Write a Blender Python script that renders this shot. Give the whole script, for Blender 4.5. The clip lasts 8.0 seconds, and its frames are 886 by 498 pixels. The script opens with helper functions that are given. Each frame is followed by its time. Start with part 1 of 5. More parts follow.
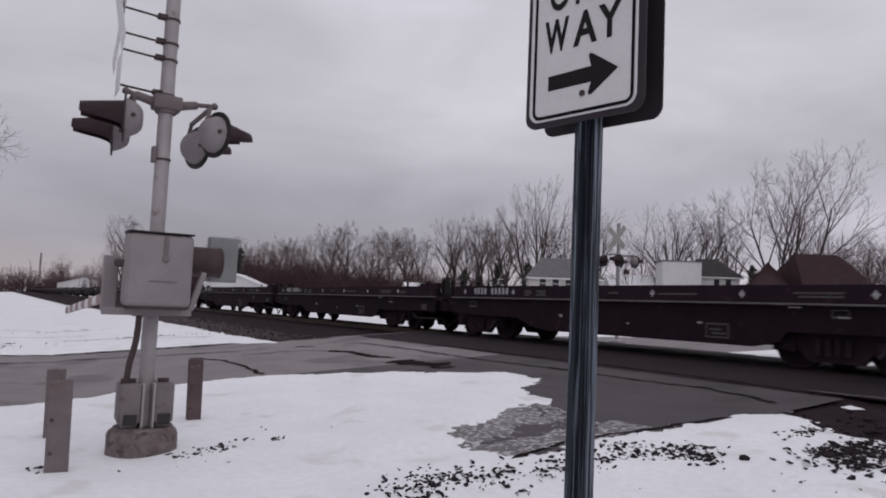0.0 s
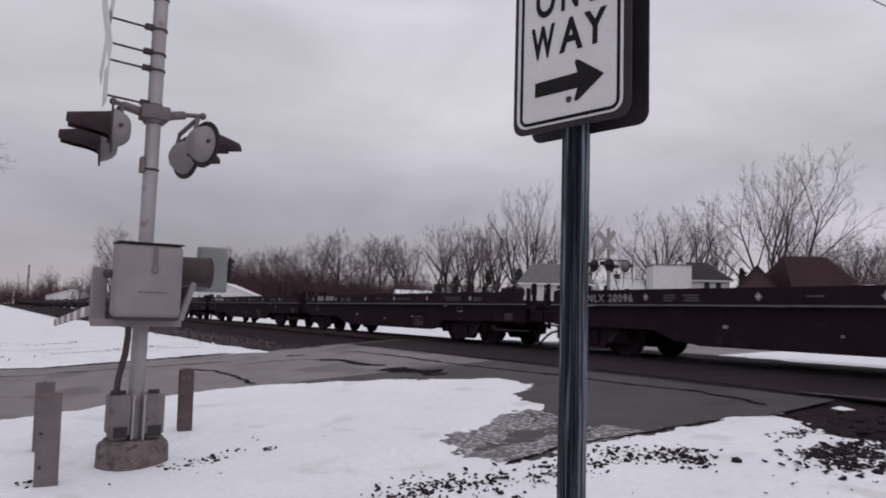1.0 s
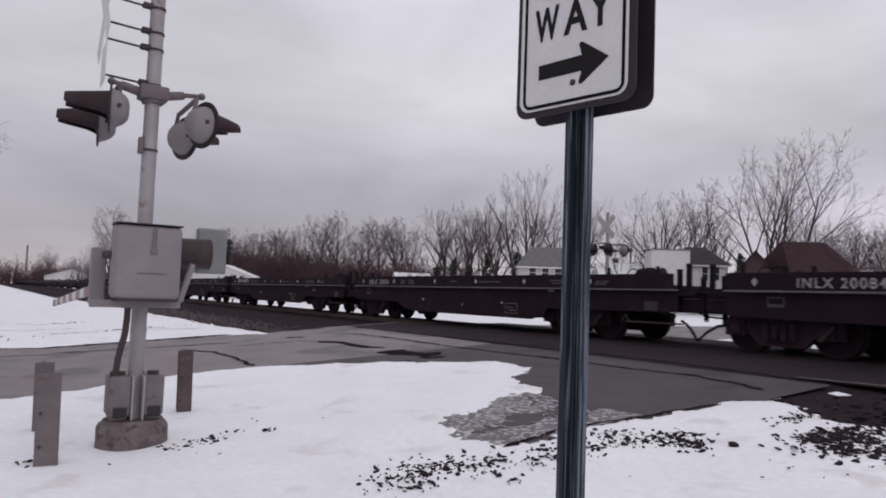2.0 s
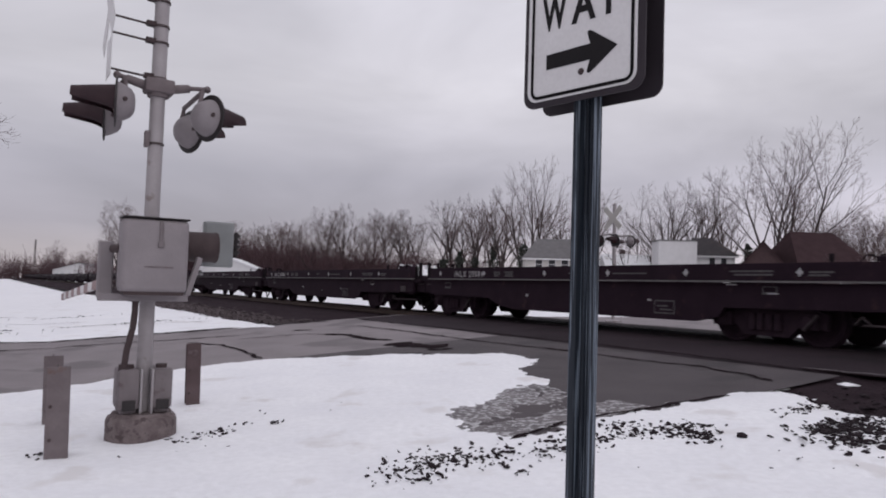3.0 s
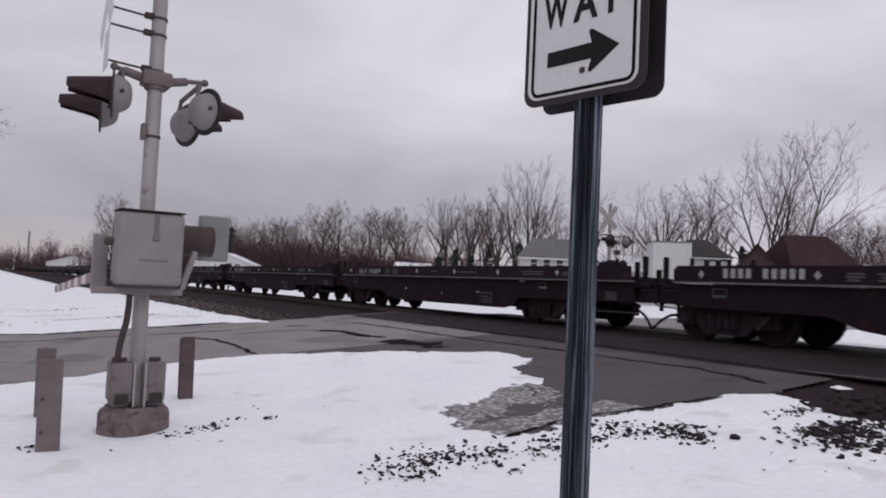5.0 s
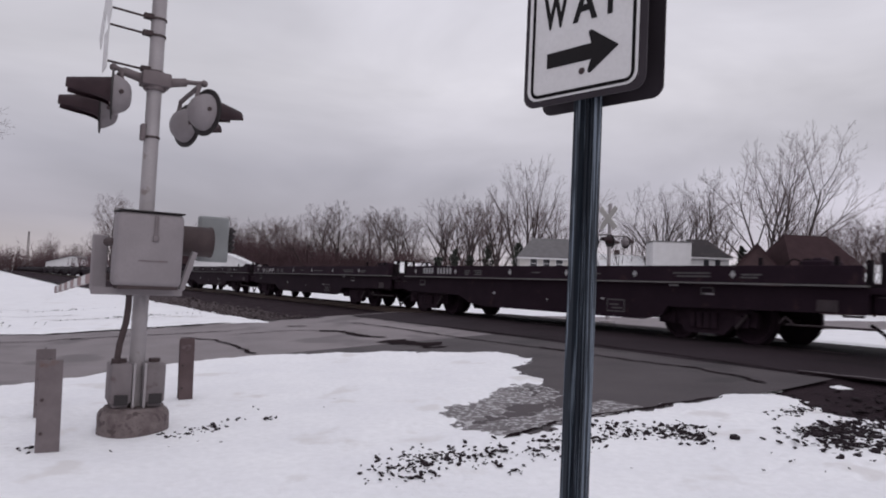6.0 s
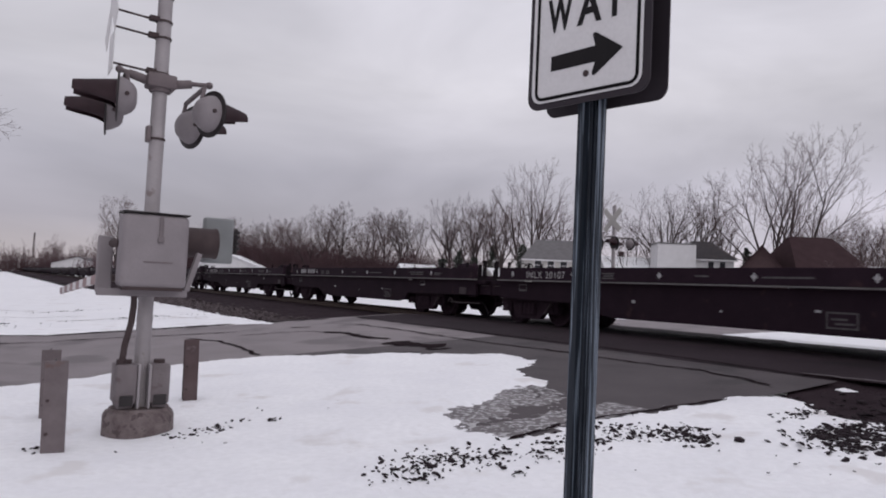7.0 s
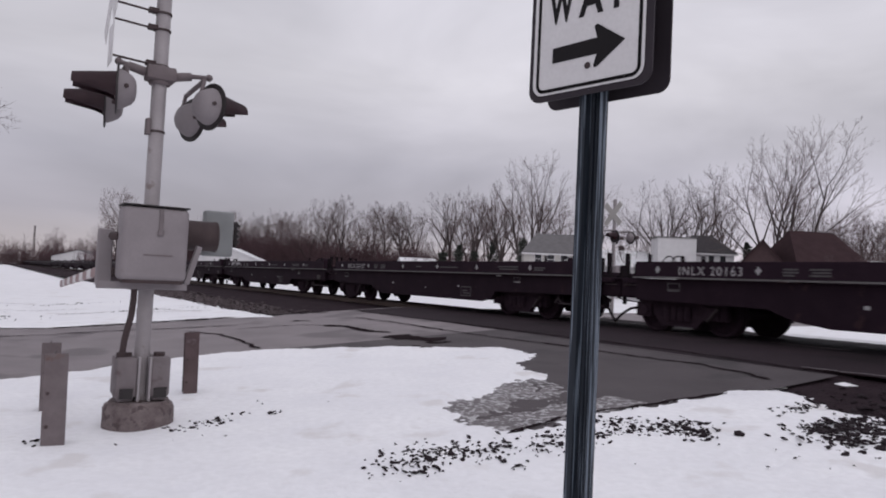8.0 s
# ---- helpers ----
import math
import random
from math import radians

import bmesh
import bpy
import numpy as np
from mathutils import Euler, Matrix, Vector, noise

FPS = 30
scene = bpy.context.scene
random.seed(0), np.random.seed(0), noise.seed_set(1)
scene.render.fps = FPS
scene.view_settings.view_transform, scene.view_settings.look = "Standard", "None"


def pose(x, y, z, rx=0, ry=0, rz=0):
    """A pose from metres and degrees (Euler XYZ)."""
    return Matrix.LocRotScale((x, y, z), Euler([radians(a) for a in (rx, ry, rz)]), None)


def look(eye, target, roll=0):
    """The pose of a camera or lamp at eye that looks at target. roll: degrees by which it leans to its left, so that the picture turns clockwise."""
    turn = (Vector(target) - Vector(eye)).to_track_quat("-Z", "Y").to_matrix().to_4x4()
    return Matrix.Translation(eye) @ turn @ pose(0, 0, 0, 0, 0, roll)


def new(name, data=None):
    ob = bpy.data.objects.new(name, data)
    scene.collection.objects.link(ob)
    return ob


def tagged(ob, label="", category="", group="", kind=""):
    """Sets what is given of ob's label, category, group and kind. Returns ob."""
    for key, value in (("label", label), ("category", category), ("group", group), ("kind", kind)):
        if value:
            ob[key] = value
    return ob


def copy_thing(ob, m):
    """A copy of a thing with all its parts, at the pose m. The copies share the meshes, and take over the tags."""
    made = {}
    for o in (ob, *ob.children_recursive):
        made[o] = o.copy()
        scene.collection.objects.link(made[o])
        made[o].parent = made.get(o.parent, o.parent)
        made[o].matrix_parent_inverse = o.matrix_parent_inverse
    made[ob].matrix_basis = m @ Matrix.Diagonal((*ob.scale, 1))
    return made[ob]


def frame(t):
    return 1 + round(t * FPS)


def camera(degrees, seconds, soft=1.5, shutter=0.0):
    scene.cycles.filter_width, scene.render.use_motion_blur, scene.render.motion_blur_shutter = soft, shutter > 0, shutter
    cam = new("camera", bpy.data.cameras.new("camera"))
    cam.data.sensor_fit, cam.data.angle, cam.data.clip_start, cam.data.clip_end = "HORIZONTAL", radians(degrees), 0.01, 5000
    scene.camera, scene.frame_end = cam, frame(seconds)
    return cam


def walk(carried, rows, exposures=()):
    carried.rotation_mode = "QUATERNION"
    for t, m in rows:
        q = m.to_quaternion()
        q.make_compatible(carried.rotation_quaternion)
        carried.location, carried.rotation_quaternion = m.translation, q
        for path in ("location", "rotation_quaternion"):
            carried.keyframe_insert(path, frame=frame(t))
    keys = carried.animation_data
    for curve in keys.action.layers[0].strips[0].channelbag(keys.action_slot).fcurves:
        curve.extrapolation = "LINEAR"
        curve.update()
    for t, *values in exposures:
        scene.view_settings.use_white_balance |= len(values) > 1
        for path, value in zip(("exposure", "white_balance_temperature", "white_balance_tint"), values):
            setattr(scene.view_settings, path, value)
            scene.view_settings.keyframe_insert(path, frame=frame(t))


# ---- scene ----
cam = camera(64.3, 8.0, 1.9, 0.15)
PATH = [
    (0, (0.021, -0.007, 1.485), (0.009, 1.986, 1.646), 2.3),
    (0.5, (0.028, -0.006, 1.491), (0.047, 1.985, 1.685), 2.4),
    (1, (0.026, -0.01, 1.486), (0.039, 1.982, 1.667), 1.5),
    (1.5, (0.019, -0.006, 1.489), (0.043, 1.988, 1.646), 2.0),
    (2, (0.017, 0.002, 1.489), (0.035, 1.997, 1.622), 1.9),
    (3.5, (0.007, 0.021, 1.487), (0.001, 2.018, 1.595), 1.7),
    (4, (0.003, 0.024, 1.489), (0.005, 2.021, 1.596), 2.2),
    (4.5, (0.003, 0.024, 1.485), (0.017, 2.021, 1.59), 2.5),
    (6, (0.003, 0.026, 1.489), (0.019, 2.023, 1.594), 2.4),
    (6.5, (0.002, 0.017, 1.491), (0.02, 2.015, 1.596), 3.0),
    (7, (0.003, 0.021, 1.49), (0.007, 2.018, 1.599), 2.5),
    (7.5, (0.004, 0.026, 1.487), (-0.002, 2.023, 1.588), 2.5),
    (8, (0.003, 0.032, 1.489), (0.007, 2.03, 1.58), 2.6),
]
walk(cam, [(t, look(eye, target, roll)) for t, eye, target, roll in PATH], [(0, -0.2), (0.5, -0.2), (1.0, -0.12), (1.5, -0.06), (2.5, 0.0), (8.0, 0.0)])


# world light: bright overcast, low cloud bands
def build_world():
    world = bpy.data.worlds.new("overcast")
    scene.world = world
    world.use_nodes = True
    nt = world.node_tree
    nd, ln = nt.nodes, nt.links
    nd.clear()
    out = nd.new("ShaderNodeOutputWorld")
    tc = nd.new("ShaderNodeTexCoord")
    sep = nd.new("ShaderNodeSeparateXYZ")
    ln.new(tc.outputs["Generated"], sep.inputs[0])
    grad = nd.new("ShaderNodeValToRGB")
    stops = [(0.0, (0.52, 0.45, 0.48)), (0.02, (0.5, 0.45, 0.48)), (0.07, (0.372, 0.348, 0.396)), (0.15, (0.42, 0.403, 0.458)),
             (0.27, (0.64, 0.62, 0.672)), (0.5, (0.66, 0.648, 0.724)), (1.0, (0.8, 0.78, 0.86))]
    for i, (p, c) in enumerate(stops):
        e = grad.color_ramp.elements[i] if i < 2 else grad.color_ramp.elements.new(p)
        e.position, e.color = p, (*c, 1)
    ln.new(sep.outputs["Z"], grad.inputs[0])
    mp = nd.new("ShaderNodeMapping")
    mp.inputs["Scale"].default_value = (1.0, 1.0, 3.2)
    mp.inputs["Location"].default_value = (0.35, 0.1, 0.2)
    ln.new(tc.outputs["Generated"], mp.inputs[0])
    n1 = nd.new("ShaderNodeTexNoise")
    n1.inputs["Scale"].default_value, n1.inputs["Detail"].default_value, n1.inputs["Roughness"].default_value = 1.9, 5.0, 0.5
    n1.inputs["Distortion"].default_value = 0.4
    ln.new(mp.outputs[0], n1.inputs["Vector"])
    cl = nd.new("ShaderNodeMapRange")
    cl.inputs["From Min"].default_value, cl.inputs["From Max"].default_value = 0.3, 0.7
    cl.inputs["To Min"].default_value, cl.inputs["To Max"].default_value = 0.78, 1.2
    ln.new(n1.outputs["Fac"], cl.inputs["Value"])
    mul = nd.new("ShaderNodeVectorMath")
    mul.operation = "SCALE"
    ln.new(grad.outputs[0], mul.inputs[0])
    # the cloud is thinner and brighter to one side
    az = nd.new("ShaderNodeMapRange")
    az.inputs["From Min"].default_value, az.inputs["From Max"].default_value = -0.35, 0.5
    az.inputs["To Min"].default_value, az.inputs["To Max"].default_value = 0.945, 1.13
    ln.new(sep.outputs["X"], az.inputs["Value"])
    both = nd.new("ShaderNodeMath")
    both.operation = "MULTIPLY"
    ln.new(cl.outputs[0], both.inputs[0])
    ln.new(az.outputs[0], both.inputs[1])
    # low on that side the overcast thins to a pale band
    low = nd.new("ShaderNodeMapRange")
    low.inputs["From Min"].default_value, low.inputs["From Max"].default_value = 0.23, 0.12
    low.inputs["To Min"].default_value, low.inputs["To Max"].default_value = 0.0, 0.5
    ln.new(sep.outputs["Z"], low.inputs["Value"])
    wide = nd.new("ShaderNodeMapRange")
    wide.inputs["From Min"].default_value, wide.inputs["From Max"].default_value = 0.02, 0.36
    ln.new(sep.outputs["X"], wide.inputs["Value"])
    pale = nd.new("ShaderNodeMath")
    pale.operation = "MULTIPLY_ADD"
    pale.inputs[2].default_value = 1.0
    band = nd.new("ShaderNodeMath")
    band.operation = "MULTIPLY"
    ln.new(low.outputs[0], pale.inputs[0])
    ln.new(wide.outputs[0], pale.inputs[1])
    ln.new(both.outputs[0], band.inputs[0])
    ln.new(pale.outputs[0], band.inputs[1])
    ln.new(band.outputs[0], mul.inputs["Scale"])
    sky = nd.new("ShaderNodeTexSky")
    sky.sky_type, sky.sun_disc = "NISHITA", False
    sky.sun_elevation, sky.sun_rotation = radians(35), radians(SUN_TURN)
    b1, b2, add = nd.new("ShaderNodeBackground"), nd.new("ShaderNodeBackground"), nd.new("ShaderNodeAddShader")
    ln.new(mul.outputs[0], b1.inputs[0])
    ln.new(sky.outputs[0], b2.inputs[0])
    b1.inputs[1].default_value, b2.inputs[1].default_value = SKY_LIGHT, 0.004
    ln.new(b1.outputs[0], add.inputs[0])
    ln.new(b2.outputs[0], add.inputs[1])
    ln.new(add.outputs[0], out.inputs[0])
    lamp = bpy.data.lights.new("sun", "SUN")
    lamp.energy, lamp.angle, lamp.color = 0.42, radians(40), (1.0, 0.96, 0.92)
    new("sun", lamp).matrix_world = pose(0, 0, 40, 55, 0, -SUN_TURN + 180)


SKY_LIGHT = 1.0
SUN_TURN = 150
build_world()

# ---- plan: s runs along the track, u across it, away from the walk ----
TURN = 32.5
CA, SA = math.cos(radians(TURN)), math.sin(radians(TURN))
TRACK_U, RAIL_Z = 12.57, 0.66


def W(s, u, z=0.0):
    return Vector((u * CA - s * SA, u * SA + s * CA, z))


def SU(x, y):
    return -x * SA + y * CA, x * CA + y * SA


def base_z(s, u):
    """Height of the graded ground: flat, up the crossing's ramp, over the track and down again."""
    if u < 14.6:
        return 0.66 * min(max((u - 1.2) / 9.2, 0.0), 1.0)
    return 0.66 - 0.36 * min((u - 14.6) / 5.0, 1.0)


# ---- materials ----
def mat(name, a, b, scale=8.0, rough=0.7, bump=0.15, metal=0.0, fine=80.0, spots=None, spot_scale=3.0, spot_at=0.62, spread=0.0, bump_dist=0.01, stretch=None, spec=0.35):
    m = bpy.data.materials.new(name)
    m.use_nodes = True
    nd, ln = m.node_tree.nodes, m.node_tree.links
    bs = nd["Principled BSDF"]
    tc = nd.new("ShaderNodeTexCoord")
    src = tc.outputs["Object"]
    if stretch:
        mp = nd.new("ShaderNodeMapping")
        mp.inputs["Scale"].default_value = stretch
        ln.new(src, mp.inputs[0])
        src = mp.outputs[0]

    def nz(sc, detail=5.0):
        n = nd.new("ShaderNodeTexNoise")
        n.inputs["Scale"].default_value, n.inputs["Detail"].default_value = sc, detail
        ln.new(src, n.inputs["Vector"])
        return n.outputs["Fac"]

    def ramp(val, lo, hi):
        r = nd.new("ShaderNodeMapRange")
        r.inputs["From Min"].default_value, r.inputs["From Max"].default_value = lo, hi
        ln.new(val, r.inputs["Value"])
        return r.outputs[0]

    def mix(fac, c1, c2):
        x = nd.new("ShaderNodeMix")
        x.data_type = "RGBA"
        ln.new(fac, x.inputs[0])
        for sock, c in ((x.inputs[6], c1), (x.inputs[7], c2)):
            if isinstance(c, tuple):
                sock.default_value = (*c, 1)
            else:
                ln.new(c, sock)
        return x.outputs[2]

    col = mix(ramp(nz(scale), 0.3, 0.7), a, b)
    fn = nz(fine, 3.0)
    dk = tuple(v * 0.8 for v in a)
    fm = nd.new("ShaderNodeMath")
    fm.operation = "MULTIPLY"
    fm.inputs[1].default_value = 0.45
    ln.new(ramp(fn, 0.35, 0.75), fm.inputs[0])
    col = mix(fm.outputs[0], col, dk)
    if spots:
        col = mix(ramp(nz(spot_scale, 8.0), spot_at, spot_at + 0.08), col, spots)
    if spread:
        oi = nd.new("ShaderNodeObjectInfo")
        hs = nd.new("ShaderNodeHueSaturation")
        ln.new(col, hs.inputs["Color"])
        r = nd.new("ShaderNodeMapRange")
        r.inputs["To Min"].default_value, r.inputs["To Max"].default_value = 1 - spread, 1 + spread
        ln.new(oi.outputs["Random"], r.inputs["Value"])
        ln.new(r.outputs[0], hs.inputs["Value"])
        col = hs.outputs[0]
    ln.new(col, bs.inputs["Base Color"])
    bs.inputs["Specular IOR Level"].default_value = spec
    bs.inputs["Roughness"].default_value, bs.inputs["Metallic"].default_value = rough, metal
    if bump:
        bp = nd.new("ShaderNodeBump")
        bp.inputs["Strength"].default_value, bp.inputs["Distance"].default_value = bump, bump_dist
        ln.new(fn, bp.inputs["Height"])
        ln.new(bp.outputs[0], bs.inputs["Normal"])
    return m


M_SNOW = mat("snow", (0.86, 0.86, 0.88), (0.79, 0.79, 0.82), 1.3, 0.75, 0.5, fine=14, bump_dist=0.03, spots=(0.7, 0.685, 0.69), spot_scale=1.6, spot_at=0.6)
M_SNOWFAR = mat("far_snow", (0.84, 0.84, 0.86), (0.76, 0.76, 0.79), 0.25, 0.8, 0.4, fine=3, bump_dist=0.05, spots=(0.55, 0.53, 0.52), spot_scale=0.5, spot_at=0.65)
M_ROAD = mat("asphalt", (0.222, 0.192, 0.2), (0.155, 0.134, 0.141), 0.9, 0.65, 0.5, fine=45, bump_dist=0.006, spots=(0.118, 0.1, 0.106), spot_scale=0.7, spot_at=0.56)
M_APRON = mat("dark_asphalt", (0.03, 0.021, 0.026), (0.0195, 0.0135, 0.0165), 0.8, 0.8, 0.5, spec=0.1, fine=45, bump_dist=0.006, spots=(0.018, 0.0138, 0.016), spot_scale=0.8, spot_at=0.56)
M_CRACK = mat("tar", (0.012, 0.0068, 0.0085), (0.02, 0.012, 0.0145), 6, 0.9, 0.2, spec=0.03)
M_SLUSH = mat("slush", (0.17, 0.15, 0.155), (0.045, 0.036, 0.04), 1.7, 0.5, 0.7, fine=30, bump_dist=0.02, spots=(0.4, 0.39, 0.4), spot_scale=17, spot_at=0.51)
M_LANE = mat("lane_asphalt", (0.08, 0.067, 0.072), (0.054, 0.045, 0.049), 1.3, 0.7, 0.5, spec=0.2, fine=45, bump_dist=0.006, spots=(0.05, 0.043, 0.046), spot_scale=1.1, spot_at=0.56)
M_BALLAST = mat("ballast", (0.024, 0.016, 0.02), (0.04, 0.028, 0.033), 3, 0.95, 0.9, fine=25, bump_dist=0.05, spec=0.06)
M_STONE = mat("stone", (0.02, 0.014, 0.017), (0.036, 0.028, 0.032), 9, 0.9, 0.4, fine=60, spec=0.12)
M_GREYSTONE = mat("grey_stone", (0.1, 0.078, 0.082), (0.03, 0.021, 0.024), 9, 0.85, 0.4, fine=60)
M_TIE = mat("tie_wood", (0.05, 0.04, 0.036), (0.085, 0.07, 0.062), 5, 0.85, 0.5, fine=40, spread=0.25)
M_RAIL = mat("rail_steel", (0.09, 0.06, 0.05), (0.14, 0.1, 0.085), 10, 0.55, 0.2, metal=0.4)
M_CAR = mat("car_paint", (0.0175, 0.0092, 0.0152), (0.0245, 0.0135, 0.0208), 2.5, 0.75, 0.15, fine=30, spots=(0.034, 0.019, 0.023), spot_scale=4, spot_at=0.64, spread=0.2, spec=0.1)
M_TRUCK = mat("truck_steel", (0.03, 0.0175, 0.026), (0.045, 0.028, 0.037), 6, 0.85, 0.3, fine=40, spec=0.12)
M_LIP = mat("worn_edge", (0.17, 0.16, 0.16), (0.1, 0.09, 0.09), 5, 0.6, 0.2)
M_STENCIL = mat("worn_lettering", (0.42, 0.4, 0.41), (0.2, 0.185, 0.19), 18, 0.7, 0.05)
M_LETTER = mat("white_lettering", (0.42, 0.41, 0.42), (0.3, 0.29, 0.3), 14, 0.7, 0.05)
M_DIM = mat("dim_lettering", (0.1, 0.092, 0.095), (0.05, 0.045, 0.048), 14, 0.7, 0.05)
M_ALU = mat("aluminium_paint", (0.34, 0.315, 0.325), (0.27, 0.245, 0.255), 4, 0.6, 0.12, metal=0.1, fine=35, spots=(0.2, 0.165, 0.165), spot_scale=7, spot_at=0.63)
M_CASE = mat("grey_case", (0.248, 0.222, 0.233), (0.196, 0.174, 0.184), 3, 0.6, 0.1, fine=45, spots=(0.19, 0.157, 0.162), spot_scale=5, spot_at=0.64)
M_PLATE = mat("galvanised_plate", (0.22, 0.23, 0.235), (0.175, 0.18, 0.185), 5, 0.5, 0.1, metal=0.2)
M_CAST = mat("weathered_casting", (0.185, 0.16, 0.168), (0.13, 0.11, 0.115), 5, 0.7, 0.3, fine=45, spots=(0.11, 0.085, 0.088), spot_scale=7, spot_at=0.6)
M_DULL = mat("dull_steel", (0.058, 0.043, 0.048), (0.038, 0.027, 0.031), 8, 0.7, 0.2)
M_IRON = mat("dark_iron", (0.011, 0.008, 0.01), (0.018, 0.013, 0.016), 8, 0.8, 0.2, spec=0.08)
M_RUSTY = mat("rusty_steel", (0.062, 0.043, 0.044), (0.038, 0.025, 0.027), 6, 0.75, 0.3, fine=45)
M_POST = mat("weathered_post", (0.17, 0.142, 0.148), (0.12, 0.097, 0.102), 7, 0.8, 0.3, fine=40, spots=(0.12, 0.07, 0.055), spot_scale=6, spot_at=0.6)
M_CONC = mat("concrete", (0.2, 0.165, 0.165), (0.1, 0.075, 0.077), 9, 0.9, 0.8, fine=40, bump_dist=0.02, spots=(0.085, 0.064, 0.066), spot_scale=15, spot_at=0.55)
M_RUSTPOST = mat("rusted_post", (0.12, 0.085, 0.088), (0.07, 0.045, 0.047), 5, 0.8, 0.3, fine=40, spots=(0.2, 0.165, 0.17), spot_scale=5, spot_at=0.6)
M_BLACK = mat("black_paint", (0.02, 0.016, 0.018), (0.03, 0.025, 0.026), 6, 0.55, 0.1)
M_HOOD = mat("hood_paint", (0.08, 0.047, 0.055), (0.055, 0.032, 0.039), 6, 0.6, 0.1)
M_LENS = mat("red_lens", (0.07, 0.012, 0.014), (0.05, 0.008, 0.01), 20, 0.3, 0.1)
M_SIGN = mat("sign_white", (0.64, 0.625, 0.63), (0.58, 0.565, 0.57), 5, 0.45, 0.02, spots=(0.57, 0.55, 0.55), spot_scale=9, spot_at=0.68)
M_INK = mat("sign_black", (0.009, 0.0075, 0.009), (0.013, 0.011, 0.012), 8, 0.6, 0.03, spec=0.15)
M_BACK = mat("sign_back", (0.035, 0.028, 0.034), (0.025, 0.02, 0.025), 8, 0.6, 0.05, spec=0.2)
# pale vertical streaks paint the highlights along the post's ribs into the colour
M_CHAN = mat("blue_channel", (0.014, 0.02, 0.03), (0.006, 0.009, 0.015), 60, 0.55, 0.3, fine=160, stretch=(1, 1, 0.015), spots=(0.15, 0.18, 0.22), spot_scale=130, spot_at=0.52)
M_BARK = mat("bark", (0.045, 0.033, 0.034), (0.075, 0.057, 0.058), 3, 0.9, 0.4, fine=12, spread=0.2)
M_TWIG = mat("twig", (0.1, 0.072, 0.074), (0.14, 0.104, 0.105), 1, 0.9, 0.0, fine=6, spread=0.2)
M_BRUSH = mat("brush", (0.088, 0.05, 0.056), (0.064, 0.036, 0.041), 0.5, 0.9, 0.0, fine=3, spread=0.2)
M_PINE = mat("conifer", (0.03, 0.036, 0.03), (0.05, 0.052, 0.046), 1.5, 0.9, 0.0)
M_WHITEWALL = mat("white_siding", (0.62, 0.61, 0.62), (0.55, 0.54, 0.55), 1.5, 0.7, 0.1, fine=20)
M_CREAM = mat("cream_siding", (0.5, 0.48, 0.46), (0.44, 0.42, 0.4), 1.5, 0.7, 0.1, fine=20)
M_ROOFGREY = mat("grey_shingle", (0.15, 0.143, 0.148), (0.115, 0.108, 0.113), 2, 0.85, 0.3, fine=12)
M_ROOFDARK = mat("dark_shingle", (0.034, 0.029, 0.033), (0.05, 0.044, 0.047), 2, 0.85, 0.3, fine=12)
M_BROWN = mat("brown_shingle", (0.05, 0.029, 0.032), (0.034, 0.02, 0.023), 1.2, 0.9, 0.4, fine=7, spec=0.1)
M_BRICK = mat("brown_brick", (0.066, 0.038, 0.04), (0.048, 0.029, 0.031), 6, 0.85, 0.3, fine=20)
M_GLASS = mat("dark_glass", (0.03, 0.03, 0.035), (0.045, 0.045, 0.05), 2, 0.15, 0.0)
M_REDWALL = mat("red_siding", (0.12, 0.03, 0.035), (0.09, 0.022, 0.027), 2, 0.8, 0.2, fine=15)
M_RED = mat("red_stripe", (0.27, 0.17, 0.17), (0.22, 0.14, 0.14), 8, 0.5, 0.05)


# ---- mesh helpers ----
def box(bm, c, size, m=None):
    r = bmesh.ops.create_cube(bm, size=1.0, matrix=Matrix.Translation(c) @ Matrix.Diagonal((*size, 1)))
    if m is not None:
        bmesh.ops.transform(bm, matrix=m, verts=r["verts"])
    return r["verts"]


def rod(bm, a, b, r0, r1=None, seg=12, caps=True):
    a, b = Vector(a), Vector(b)
    d = b - a
    m = Matrix.Translation((a + b) / 2) @ d.to_track_quat("Z", "Y").to_matrix().to_4x4()
    return bmesh.ops.create_cone(bm, cap_ends=caps, segments=seg, radius1=r0, radius2=r0 if r1 is None else r1, depth=d.length, matrix=m)["verts"]


def pipe(bm, pts, r, seg=8):
    for a, b in zip(pts, pts[1:]):
        rod(bm, a, b, r, seg=seg)
    for p in pts[1:-1]:
        bmesh.ops.create_uvsphere(bm, u_segments=seg, v_segments=5, radius=r, matrix=Matrix.Translation(p))


def tube(bm, pts, r, seg=6):
    """One round tube swept along points."""
    pts = [Vector(q) for q in pts]
    rings = []
    for i, q in enumerate(pts):
        d = (pts[min(i + 1, len(pts) - 1)] - pts[max(i - 1, 0)]).normalized()
        x = d.cross(Vector((1, 0.01, 0.02))).normalized()
        y = d.cross(x)
        rings.append([bm.verts.new(q + (x * math.cos(2 * math.pi * j / seg) + y * math.sin(2 * math.pi * j / seg)) * r) for j in range(seg)])
    for a, b in zip(rings, rings[1:]):
        for j in range(seg):
            bm.faces.new((a[j], a[(j + 1) % seg], b[(j + 1) % seg], b[j]))
    bm.faces.new(rings[0][::-1])
    bm.faces.new(rings[-1])
    bmesh.ops.recalc_face_normals(bm, faces=bm.faces[:])


